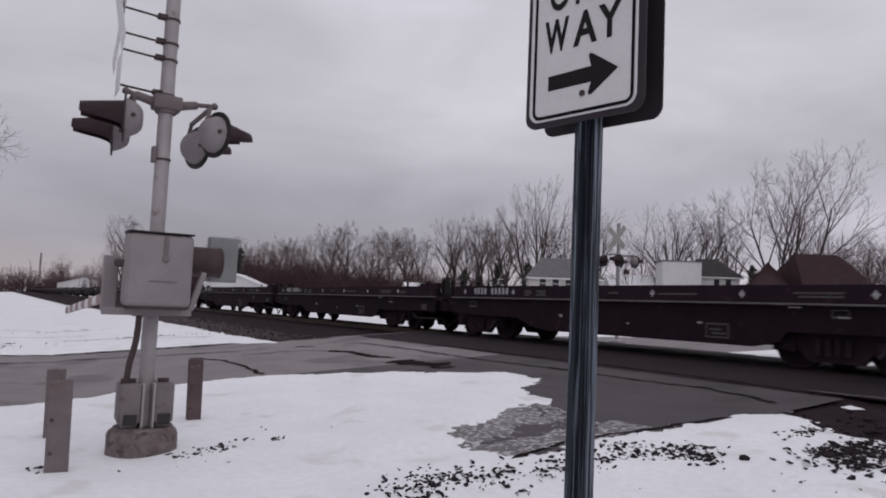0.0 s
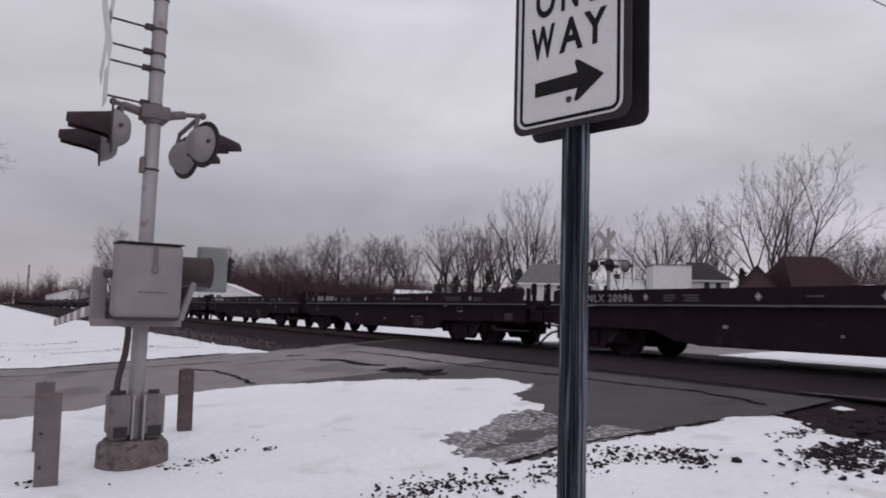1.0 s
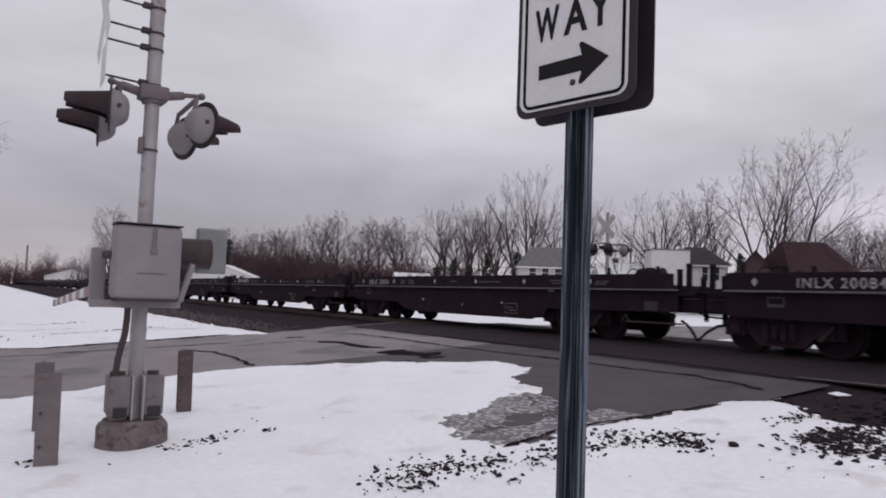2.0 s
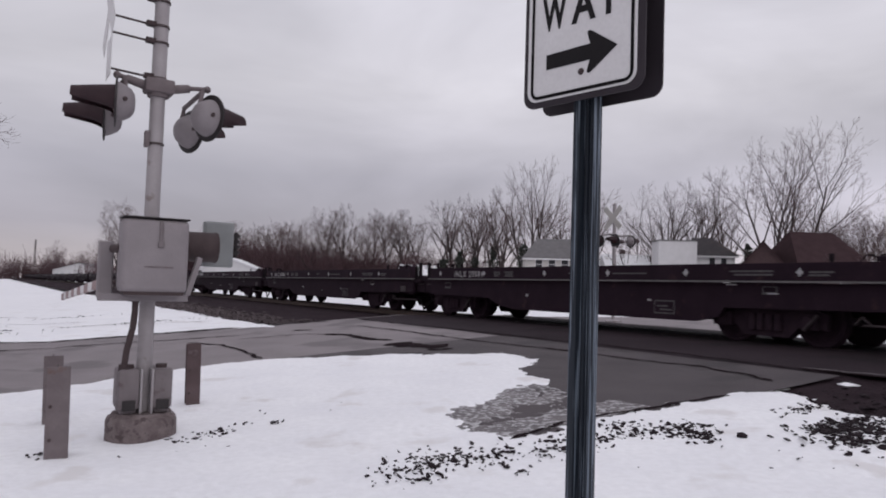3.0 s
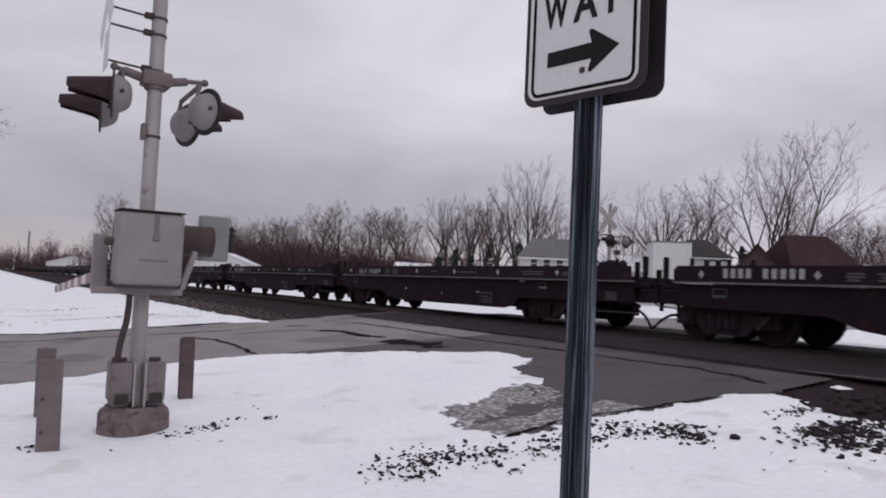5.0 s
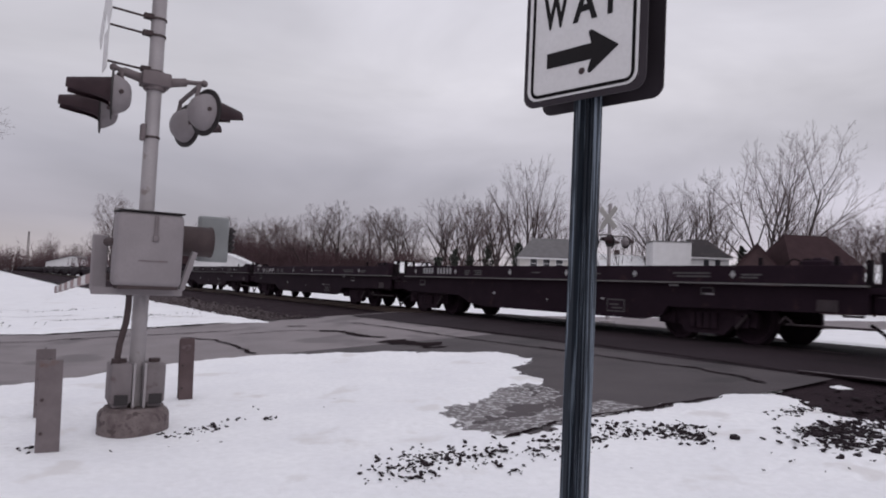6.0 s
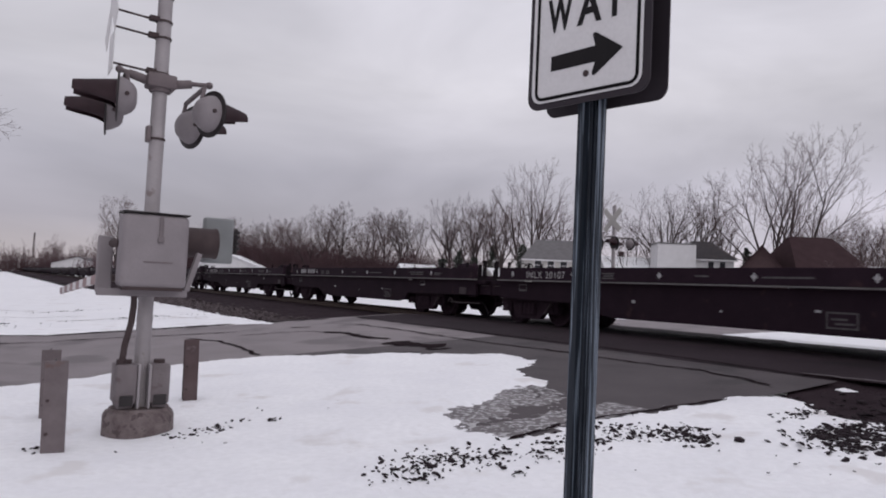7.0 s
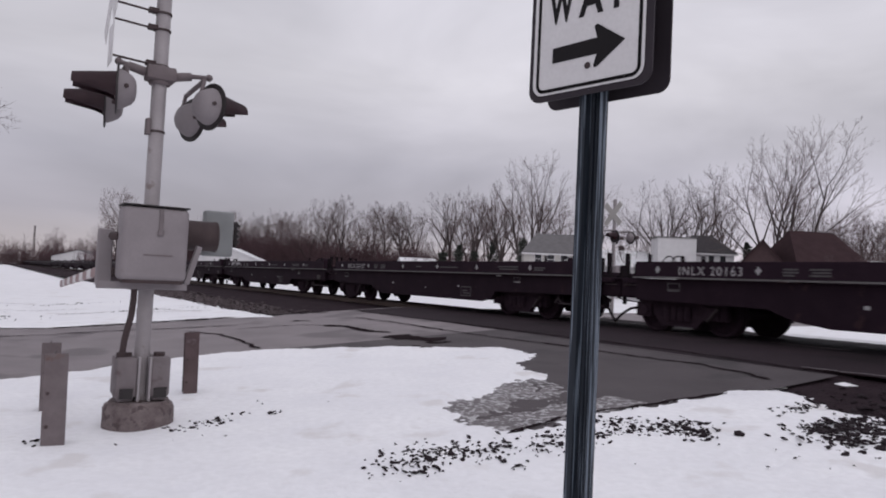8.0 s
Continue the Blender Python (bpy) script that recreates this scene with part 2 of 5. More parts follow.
def lathe(bm, prof, seg=24, m=None):
    """Turns (radius, z) pairs round z."""
    rings = []
    for r, z in prof:
        rings.append([bm.verts.new((r * math.cos(2 * math.pi * i / seg), r * math.sin(2 * math.pi * i / seg), z)) for i in range(seg)])
    for a, b in zip(rings, rings[1:]):
        for i in range(seg):
            bm.faces.new((a[i], a[(i + 1) % seg], b[(i + 1) % seg], b[i]))
    bm.faces.new(rings[0][::-1])
    bm.faces.new(rings[-1])
    vs = [v for ring in rings for v in ring]
    if m is not None:
        bmesh.ops.transform(bm, matrix=m, verts=vs)
    return vs


def prism(bm, outline, depth, m=None):
    """A flat outline (x, z) made depth thick along y."""
    f = [bm.verts.new((x, 0, z)) for x, z in outline]
    g = [bm.verts.new((x, depth, z)) for x, z in outline]
    bm.faces.new(f)
    bm.faces.new(g[::-1])
    for i in range(len(f)):
        j = (i + 1) % len(f)
        bm.faces.new((f[j], f[i], g[i], g[j]))
    bmesh.ops.recalc_face_normals(bm, faces=bm.faces[:])
    if m is not None:
        bmesh.ops.transform(bm, matrix=m, verts=f + g)
    return f + g


def bevel(bm, w, seg=2):
    es = [e for e in bm.edges if len(e.link_faces) == 2 and e.calc_face_angle(0) > 0.6]
    bmesh.ops.bevel(bm, geom=es, offset=w, segments=seg, profile=0.5, affect="EDGES", clamp_overlap=True)


def mesh_of(name, bm, material, smooth=False):
    me = bpy.data.meshes.new(name)
    bm.normal_update()
    bm.to_mesh(me)
    bm.free()
    me.materials.append(material)
    if smooth:
        for p in me.polygons:
            p.use_smooth = True
        me.set_sharp_from_angle(angle=radians(40))
    return me


def part(name, bm, material, parent, label="", smooth=False):
    ob = new(name, mesh_of(name, bm, material, smooth))
    ob.parent = parent
    if label:
        ob["label"] = label
    return ob


def thing(name, m, label, category, group="", kind=""):
    ob = new(name)
    ob.matrix_basis = m
    ob.empty_display_size = 0.1
    return tagged(ob, label, category, group, kind)


def sheet(name, ss, us, height, material, label, category="ground"):
    """A grid over s and u."""
    vs = [W(s, u, height(s, u)) for s in ss for u in us]
    n = len(us)
    fs = [(i * n + j, i * n + j + 1, (i + 1) * n + j + 1, (i + 1) * n + j) for i in range(len(ss) - 1) for j in range(n - 1)]
    me = bpy.data.meshes.new(name)
    me.from_pydata(vs, [], fs)
    me.materials.append(material)
    me.polygons.foreach_set("use_smooth", [True] * len(me.polygons))
    me.update()
    if me.polygons[0].normal.z < 0:
        me.flip_normals()
    return tagged(new(name, me), label, category, kind="structure")


def inside(poly, s, u):
    hit, n = False, len(poly)
    for i in range(n):
        (u1, s1), (u2, s2) = poly[i], poly[i - 1]
        if (s1 > s) != (s2 > s) and u < (u2 - u1) * (s - s1) / (s2 - s1) + u1:
            hit = not hit
    return hit


def edge_gap(poly, s, u):
    """Signed distance to an outline, positive inside."""
    best = 1e9
    for i in range(len(poly)):
        (u1, s1), (u2, s2) = poly[i], poly[i - 1]
        du, ds = u2 - u1, s2 - s1
        f = min(max(((u - u1) * du + (s - s1) * ds) / (du * du + ds * ds + 1e-9), 0), 1)
        best = min(best, math.hypot(u - u1 - f * du, s - s1 - f * ds))
    return best if inside(poly, s, u) else -best


def steps(stops):
    """Grid lines: (end, step) pairs from the first number on."""
    x, out = stops[0], [stops[0]]
    for end, st in stops[1:]:
        while x < end - 1e-6:
            x = min(x + st, end)
            out.append(x)
    return out


# ---- ground, road, track ----
NEAR_SNOW = [(-6, 10.2), (0.15, 10.44), (1.65, 11.4), (3.3, 11.76), (4.2, 11.57), (5.8, 10.54), (7.16, 9.34), (7.2, 8.39), (6.32, 7.78), (5.96, 6.88), (5.0, 6.41), (4.03, 5.98), (3.84, 5.32), (3.95, 5.0), (4.57, 4.98), (5.04, 5.02), (7.55, 4.77), (6.85, 4.02), (6.95, 3.45), (7.0, 2.4), (6.9, -9), (-6, -9)]
FAR_SNOW = [(-6, 18.6), (0.21, 18.5), (2.61, 18.46), (5.17, 18.51), (6.32, 17.69), (6.01, 21.31), (6.01, 29.5), (5.89, 49.06), (5.4, 60), (-6, 60)]

FIELD_SNOW = [(14.3, -40), (14.3, 6), (14.4, 9.6), (15.4, 11.2), (18.2, 12.3), (20.8, 13.2), (21.3, 15.3), (26, 16.3), (40, 16.6), (60, 16.6), (60, -40)]


def fbm(x, y, seed=0.0, octaves=3):
    return noise.fractal(Vector((x, y, seed)), 1.0, 2.0, octaves)


def snow_top(poly, rag):
    def height(s, u):
        d = edge_gap(poly, s, u)
        d += rag * fbm(s * 1.6, u * 1.6, 3.0, 4) + 0.07 * fbm(s * 8, u * 8, 4.0, 3)
        soft = max(0.0, 1 - math.hypot((s - 5.7) / 0.8, (u - 4.5) / 1.0))
        h = min(max(0.16 * d, -0.04), 0.045) - 0.05 * soft * (0.6 + 1.5 * fbm(s * 7, u * 7, 9.0, 3))
        if d < -0.25:
            h -= min(0.3 * (-0.25 - d), 0.3)
        if d > 0.15:
            h += 0.012 * fbm(s * 0.9, u * 0.9, 5.0, 3) + 0.004 * fbm(s * 6, u * 6, 7.0, 2)
        # trodden furrows
        tread = max(0.0, 1 - math.hypot((s - 2.95) / 0.75, (u - 5.25) / 0.85))
        if tread > 0 and d > 0:
            h -= 0.05 * min(tread * 2, 1) * max(0.0, fbm(s * 9 + u * 2, u * 3.5, 21.0, 3))
        return base_z(s, u) + h
    return height


def build_ground():
    gs = steps([-900, (-100, 100), (-20, 10), (60, 4), (140, 10), (1500, 85)])
    gu = steps([-900, (-100, 100), (-8, 8), (20, 0.8), (60, 4), (140, 10), (1500, 85)])

    def gz(s, u):
        return base_z(s, u) - 0.06 - (0.12 if 5.0 < u < 18 else 0.0) + (0.12 * fbm(s * 0.08, u * 0.08, 2.0) if u > 46 else 0.0)
    sheet("ground", gs, gu, gz, M_SNOWFAR, "open ground under thin white snow, reaching the horizon")
    sheet("road", steps([5.3, (18.5, 0.2)]), steps([-40, (-4, 2), (18, 0.2), (60, 2)]),
          lambda s, u: base_z(s, u) + 0.006 * fbm(s * 0.7, u * 0.7, 1.0) - 0.002, M_ROAD, "worn dark asphalt road and level crossing, patched and wet", "road")
    # the road widens beyond the track
    sheet("road", steps([18.5, (27, 0.25)]), steps([14.6, (30, 0.3), (60, 2)]),
          lambda s, u: base_z(s, u) - 0.003 - 0.3 * max(0.0, s - min(18.6 + 0.95 * (u - 14.6), 25.0) + 0.5 * fbm(s * 0.6, u * 0.6, 17.0)), M_ROAD, "wet grey asphalt of the road beyond the crossing", "road")
    sheet("crossing_apron", steps([5.2, (18.3, 0.2)]), steps([8.85, (17, 0.2)]),
          lambda s, u: base_z(s, u) + 0.004 + 0.006 * fbm(s * 0.7, u * 0.7, 1.0), M_APRON, "dark asphalt apron laid over the track at the crossing", "road")
    sheet("crossing_apron", steps([0.5, (5.4, 0.2)]), steps([9.1, (17, 0.2)]),
          lambda s, u: base_z(s, u) + 0.001 + 0.006 * fbm(s * 0.7, u * 0.7, 1.0), M_APRON, "dark asphalt beside the rails at the crossing", "road")
    sheet("snow_cover", steps([-9, (1, 0.12), (12.6, 0.05)]), steps([-6, (0, 0.12), (8.1, 0.05)]), snow_top(NEAR_SNOW, 0.22), M_SNOW,
          "thin white snow with ragged melting edges beside the road", "snow")
    sheet("snow_bank", steps([17.0, (24, 0.1), (60, 0.5)]), steps([-6, (3, 0.3), (6.8, 0.1)]), snow_top(FAR_SNOW, 0.25), M_SNOW,
          "white snow on the verge between road and track", "snow")
    sheet("snow_field", steps([-40, (4, 0.5), (17, 0.12), (20, 0.5)]), steps([14.2, (20, 0.12), (60, 1.5)]), snow_top(FIELD_SNOW, 0.2), M_SNOW,
          "white snow on the field beyond the track", "snow")
    # melting slush in the mouth of the side lane
    sheet("slush", steps([4.95, (7.0, 0.04)]), steps([3.75, (5.75, 0.04)]),
          lambda s, u: base_z(s, u) + 0.012 + 0.05 * min(0.0, 0.3 + edge_gap(NEAR_SNOW, s, u) + 0.5 * fbm(s * 2.6, u * 2.6, 13.0, 5) + 0.35 * fbm(s * 11, u * 11, 14.0, 3)) + 0.008 * fbm(s * 9, u * 9, 11.0, 3),
          M_SLUSH, "grey half-melted slush on the asphalt", "slush")
    sheet("snow_patch", steps([4.1, (5.0, 0.03)]), steps([8.3, (9.05, 0.03)]),
          lambda s, u: 0.488 + 0.045 * (0.5 - math.hypot((s - 4.53 + (u - 8.65) * 0.6) / 0.1, (u - 8.65) / 0.16)) + 0.02 * fbm(s * 6, u * 6, 15.0, 3), M_SNOW, "small leftover patch of snow on the ballast", "snow")
    sheet("side_lane", steps([4.7, (11.6, 0.2)]), steps([3.4, (8.84, 0.17)]),
          lambda s, u: base_z(s, u) + 0.003 + 0.006 * fbm(s * 0.7, u * 0.7, 1.0), M_LANE, "dark asphalt of a narrow side lane", "road")

    # track bed
    def bed(s, u):
        t = min(max((u - 5.9) / 4.0, 0), 1) if u < TRACK_U else min(max((18.4 - u) / 3.4, 0), 1)
        low = 0.28 + 0.24 * t + 0.03 * fbm(s * 4, u * 4, 4.0)
        f = min(max((s - 4.0) / 1.2, 0), 1) * min(max((19.0 - s) / 0.8, 0), 1)
        return low + (base_z(s, u) - 0.012 - low) * f if f > 0 else low
    return sheet("track_bed", steps([-30, (0, 0.8), (5.4, 0.12), (17, 0.8), (40, 0.2), (120, 2), (420, 15)]), steps([5.7, (10.4, 0.15), (15, 0.4), (18.6, 0.4)]), bed,
                 M_BALLAST, "dark crushed-stone ballast under the railway track", "track bed")


def strip(name, pts, width, material, label, lift=0.004):
    """A ragged tar seam or patch along (s, u) points."""
    vs, fs = [], []
    fine = []
    for (s1, u1), (s2, u2) in zip(pts, pts[1:]):
        n = max(2, int(math.hypot(s2 - s1, u2 - u1) / 0.12))
        fine += [(s1 + (s2 - s1) * i / n, u1 + (u2 - u1) * i / n) for i in range(n)]
    fine.append(pts[-1])
    for i, (s, u) in enumerate(fine):
        a, b = fine[max(i - 1, 0)], fine[min(i + 1, len(fine) - 1)]
        ds, du = b[0] - a[0], b[1] - a[1]
        q = math.hypot(ds, du) + 1e-9
        w = width * (0.35 + 0.9 * abs(fbm(s * 5, u * 5, 8.0))) * (0.2 if i in (0, len(fine) - 1) else 1)
        j = 0.06 * fbm(s * 3, u * 3, 6.0)
        for k in (-1, 1):
            ps, pu = s - du / q * (k * w + j), u + ds / q * (k * w + j)
            vs.append(W(ps, pu, base_z(ps, pu) + lift + 0.01))
        if i:
            fs.append((2 * i - 2, 2 * i - 1, 2 * i + 1, 2 * i))
    me = bpy.data.meshes.new(name)
    me.from_pydata(vs, [], fs)
    me.materials.append(material)
    return tagged(new(name, me), label, "road patch", kind="structure")


def build_track():
    for u, nm in ((TRACK_U - 0.72, "near"), (TRACK_U + 0.72, "far")):
        bm = bmesh.new()
        prof = [(-0.07, 0), (0.07, 0), (0.07, 0.015), (0.012, 0.035), (0.012, 0.11), (0.036, 0.125), (0.036, 0.16), (-0.036, 0.16), (-0.036, 0.125), (-0.012, 0.11), (-0.012, 0.035), (-0.07, 0.015)]
        prism(bm, prof, 460, Matrix.Translation((0, -30, 0)))
        ob = new("rail", mesh_of("rail", bm, M_RAIL))
        ob.matrix_basis = Matrix.Translation(W(0, u, RAIL_Z - 0.16 + 0.004)) @ pose(0, 0, 0, 0, 0, TURN)
        tagged(ob, "long rusty brown steel rail on wooden ties", "rail", "rails", "structure")


BED = build_ground()
build_track()
strip("road_seam", [(5.0, 7.95), (5.65, 8.13), (6.3, 8.24), (6.86, 8.18), (9.33, 8.09), (10.93, 7.95), (12.4, 7.94), (14.56, 7.92), (16.1, 7.8)], 0.05, M_CRACK, "dark tar seam across the asphalt")
strip("road_seam", [(4.3, 9.0), (5.4, 8.97), (6.8, 9.05), (7.64, 9.08), (10.4, 9.0), (13.1, 8.95), (15.75, 8.8), (18.0, 8.72)], 0.05, M_CRACK, "dark tar seam across the asphalt")
strip("road_patch", [(12.05, 6.58), (11.49, 6.68), (11.14, 6.82), (10.8, 7.04)], 0.48, M_CRACK, "dark wet pothole patch in the asphalt")
strip("road_patch", [(10.62, 6.5), (10.53, 6.76), (10.5, 7.0)], 0.1, M_CRACK, "dark wet streak beside the pothole")
strip("road_seam", [(15.32, 4.6), (15.3, 5.36), (15.2, 6.05), (14.75, 6.4)], 0.05, M_CRACK, "dark tar seam across the asphalt")
strip("road_seam", [(14.8, 6.38), (14.25, 6.7), (13.6, 6.62), (12.95, 6.66), (12.55, 6.88)], 0.17, M_CRACK, "dark tar seam across the asphalt")
strip("road_patch", [(16.35, 6.2), (16.05, 6.6)], 0.14, M_CRACK, "small dark wet spot in the asphalt")
strip("road_edge", [(10.95, 4.3), (10.74, 4.7), (10.56, 5.1), (10.52, 5.72), (10.36, 6.25)], 0.16, M_CRACK, "dark wet rim of asphalt along the snow")
strip("road_seam", [(15.57, 3.6), (14.47, 4.0), (13.31, 4.05), (11.84, 3.95)], 0.06, M_CRACK, "dark tar seam across the asphalt")
strip("road_seam", [(16.4, -4.0), (16.45, 0.3), (16.9, 1.56), (16.7, 2.54), (16.38, 3.66), (16.2, 4.87)], 0.07, M_CRACK, "dark tar seam across the asphalt")
strip("road_edge", [(18.5, -6), (18.42, 0), (18.4, 3), (18.35, 6), (18.2, 8)], 0.16, M_CRACK, "dark wet dirt along the edge of the road")
strip("road_edge", [(4.86, 3.85), (4.98, 4.3), (5.04, 4.63), (5.02, 4.98), (4.96, 5.6), (4.88, 6.29), (4.8, 7.2)], 0.05, M_CRACK, "dark wet rim of asphalt along the snow")
for way in ([(24.6, -1.5), (24.3, 0.5), (24.0, 2.4)], [(26.2, -2.6), (25.8, -0.6)], [(22.2, 1.6), (21.8, 3.6)], [(28.6, -1.0), (28.1, 1.5)], [(23.2, -3.0), (23.0, -1.8)], [(21.2, 3.9), (20.6, 5.4)]):
    strip("dirt_streak", way, 0.06, M_GREYSTONE, "thin dark streak of dirt on the snow", 0.052)
strip("pale_strip", [(2.0, 9.6), (3.4, 9.32), (4.4, 9.14), (5.3, 9.05)], 0.035, M_ROAD, "pale worn strip beside the tar seam", 0.006)


# ---- flat cars of the train ----
CAR_LEN = 14.9
SPEED = 10.308
LEAD = 2.1
TRUCK_AT = (0.85, 10.74)
AXLE = 0.79
WHEEL = 0.43


def letters(body, size, m, material, parent, name="lettering", spacing=1.0, thick=0.0):
    cu = bpy.data.curves.new(name, "FONT")
    cu.body, cu.size, cu.align_x, cu.align_y, cu.space_character = body, size, "LEFT", "BOTTOM_BASELINE", spacing
    cu.extrude, cu.offset = 0.001, thick
    tmp = new(name, cu)
    me = bpy.data.meshes.new_from_object(tmp.evaluated_get(bpy.context.evaluated_depsgraph_get()))
    bpy.data.objects.remove(tmp)
    me.materials.clear()
    me.materials.append(material)
    ob = new(name, me)
    ob.parent = parent
    ob.matrix_basis = m
    return ob


def bar(name, parent, material, x, y, z, w, h):
    bm = bmesh.new()
    box(bm, (x, y, z), (0.006, w, h))
    return part(name, bm, material, parent)


def flat_car(m):
    """A flat car; y forward along the track, x away, z up from the rail top, y = 0 at the leading end of its side boards."""
    car = thing("flat_car", m, "black steel flat car with low side boards, rolling on the track", "flat car", "cars of the train")
    L = CAR_LEN - 1.08
    LB = 13.74
    for sx in (-1, 1):
        bm = bmesh.new()
        out = [(0.0, 1.06), (0.0, 0.64), (-2.9, 0.6), (-3.4, 0.42), (-4.0, 0.34), (-9.45, 0.34), (-9.97, 0.45), (-10.1, 0.62), (-L, 0.66), (-L, 1.06)]
        prism(bm, out, 0.1, Matrix(((0, 1, 0, sx * 1.33 - 0.05), (1, 0, 0, 0), (0, 0, 1, 0), (0, 0, 0, 1))))
        bmesh.ops.recalc_face_normals(bm, faces=bm.faces[:])
        part("side_sill", bm, M_CAR, car)
    bm = bmesh.new()
    box(bm, (0, -L / 2, 1.02), (2.72, CAR_LEN - 0.3, 0.09))
    part("deck", bm, M_CAR, car)
    bm = bmesh.new()
    box(bm, (0, -L / 2, 0.8), (0.7, L + 0.2, 0.3))
    box(bm, (0, -L / 2, 0.6), (0.7, 7.4, 0.5))
    part("centre_sill", bm, M_CAR, car)
    for sx in (-1, 1):
        if sx < 0:
            bm = bmesh.new()
            box(bm, (sx * 1.39, -LB / 2, 1.26), (0.06, LB, 0.3))
            for i in range(15):
                box(bm, (sx * 1.347, -LB * i / 14 * 0.985 - 0.1, 1.255), (0.03, 0.1, 0.28))
            bevel(bm, 0.006, 1)
            part("side_board", bm, M_CAR, car)
        bm = bmesh.new()
        box(bm, (sx * 1.42, -L / 2, 1.09), (0.15, L, 0.03))
        part("deck_edge", bm, M_LIP, car, "worn grey steel deck edge")
    for i in range(6):
        bm = bmesh.new()
        box(bm, (0, -1.3 - i * (L - 2.6) / 5, 1.15), (2.6, 0.24, 0.17))
        bevel(bm, 0.01, 1)
        part("cross_beam", bm, M_CAR, car)
    # end platforms with their stakes
    for y in (0.26, -L - 0.26):
        bm = bmesh.new()
        box(bm, (0, y, 0.86), (2.5, 0.52, 0.36))
        box(bm, (0, y, 1.05), (2.6, 0.52, 0.05))
        bevel(bm, 0.012, 1)
        part("end_platform", bm, M_CAR, car)
        # added bar stands in for the bright see-through slot and edge line here
        bm = bmesh.new()
        box(bm, (-1.262, y, 0.93), (0.02, 0.34, 0.025))
        part("hand_hold", bm, M_DULL, car, "dull grey bar added for the bright slot below the deck")
    for y, x, h in ((0.42, -1.2, 0.52), (0.2, -1.15, 0.3), (0.3, 0.5, 0.34), (0.14, 1.2, 0.5), (-L - 0.14, -1.2, 0.54), (-L + 0.06, -1.22, 0.43), (-L - 0.28, -0.95, 0.28), (-L - 0.14, 1.2, 0.46)):
        bm = bmesh.new()
        box(bm, (x, y, 1.07 + h / 2), (0.09, 0.085, h))
        box(bm, (x, y, 1.07 + 0.03), (0.17, 0.18, 0.06))
        bevel(bm, 0.008, 1)
        part("stake", bm, M_IRON, car)
    # pegs and hoops over the side boards
    for y, h in ((-0.3, 0.13), (-1.1, 0.09), (-1.57, 0.08), (-12.02, 0.12), (-13.32, 0.13)):
        bm = bmesh.new()
        box(bm, (-1.34, y, 1.4 + h / 2), (0.05, 0.07, h + 0.06))
        bevel(bm, 0.008, 1)
        part("peg", bm, M_IRON, car)
    for y in (-0.6, -0.82, -12.5, -12.72):
        bm = bmesh.new()
        tube(bm, [(-1.2 + 0.02 * j, y + 0.1 * math.cos(math.pi * j / 8), 1.4 + 0.13 * math.sin(math.pi * j / 8)) for j in range(9)], 0.014, 6)
        part("tie_down_hoop", bm, M_IRON, car)
    # hand brake at the trailing end
    bm = bmesh.new()
    box(bm, (-1.08, -12.94, 1.29), (0.4, 0.5, 0.42))
    box(bm, (-1.08, -12.9, 1.52), (0.2, 0.16, 0.06))
    bevel(bm, 0.02, 1)
    part("brake_box", bm, M_CAR, car)
    bm = bmesh.new()
    lathe(bm, [(0.13, -0.012), (0.16, 0), (0.13, 0.012)], 20, pose(-0.95, -L + 0.7, 1.4, 90, 0, 0))
    rod(bm, (-0.95, -L + 0.7, 1.05), (-0.95, -L + 0.7, 1.4), 0.03)
    part("brake_wheel", bm, M_TRUCK, car)
    bm = bmesh.new()
    box(bm, (-1.386, -13.2, 0.77), (0.02, 0.34, 0.19))
    bevel(bm, 0.005, 1)
    part("inspection_plate", bm, M_DULL, car, "faded grey plate")
    bm = bmesh.new()
    rod(bm, (-1.3, -12.47, 0.43), (-1.3, -13.9, 0.44), 0.018, seg=8)
    pipe(bm, [(-1.31, -12.36, 0.44), (-1.31, -12.47, 0.56), (-1.31, -12.6, 0.44)], 0.018, 6)
    part("uncoupling_lever", bm, M_DULL, car, "worn grey uncoupling lever")
    # couplers, air hoses, steps
    for y, k in ((0.0, 1), (-L, -1)):
        bm = bmesh.new()
        box(bm, (0, y + k * 0.3, 0.84), (0.28, 0.44, 0.24))
        box(bm, (0.05, y + k * 0.48, 0.84), (0.36, 0.2, 0.32))
        bevel(bm, 0.03, 1)
        part("coupler", bm, M_TRUCK, car)
        bm = bmesh.new()
        pts = [(-1.1, 0.0, 0.52), (-1.1, 0.12, 0.47), (-1.12, 0.36, 0.44), (-1.12, 0.58, 0.32), (-1.12, 0.8, 0.14)] if k > 0 else [(-1.1, -L + 0.1, 0.5), (-1.1, -L - 0.02, 0.43), (-1.12, -L - 0.12, 0.36), (-1.12, -L - 0.28, 0.14)]
        tube(bm, pts, 0.028, 8)
        part("air_hose", bm, M_IRON, car, "", True)
        for j, (x, dy, low) in enumerate(((-0.75, 0.2, 0.5), (-0.4, 0.36, 0.44), (0.1, 0.16, 0.4), (0.55, 0.4, 0.5))):
            bm = bmesh.new()
            box(bm, (x, y + k * dy, (0.7 + low) / 2), (0.07, 0.07, 0.7 - low))
            bevel(bm, 0.01, 1)
            part("draft_bracket", bm, M_IRON, car)
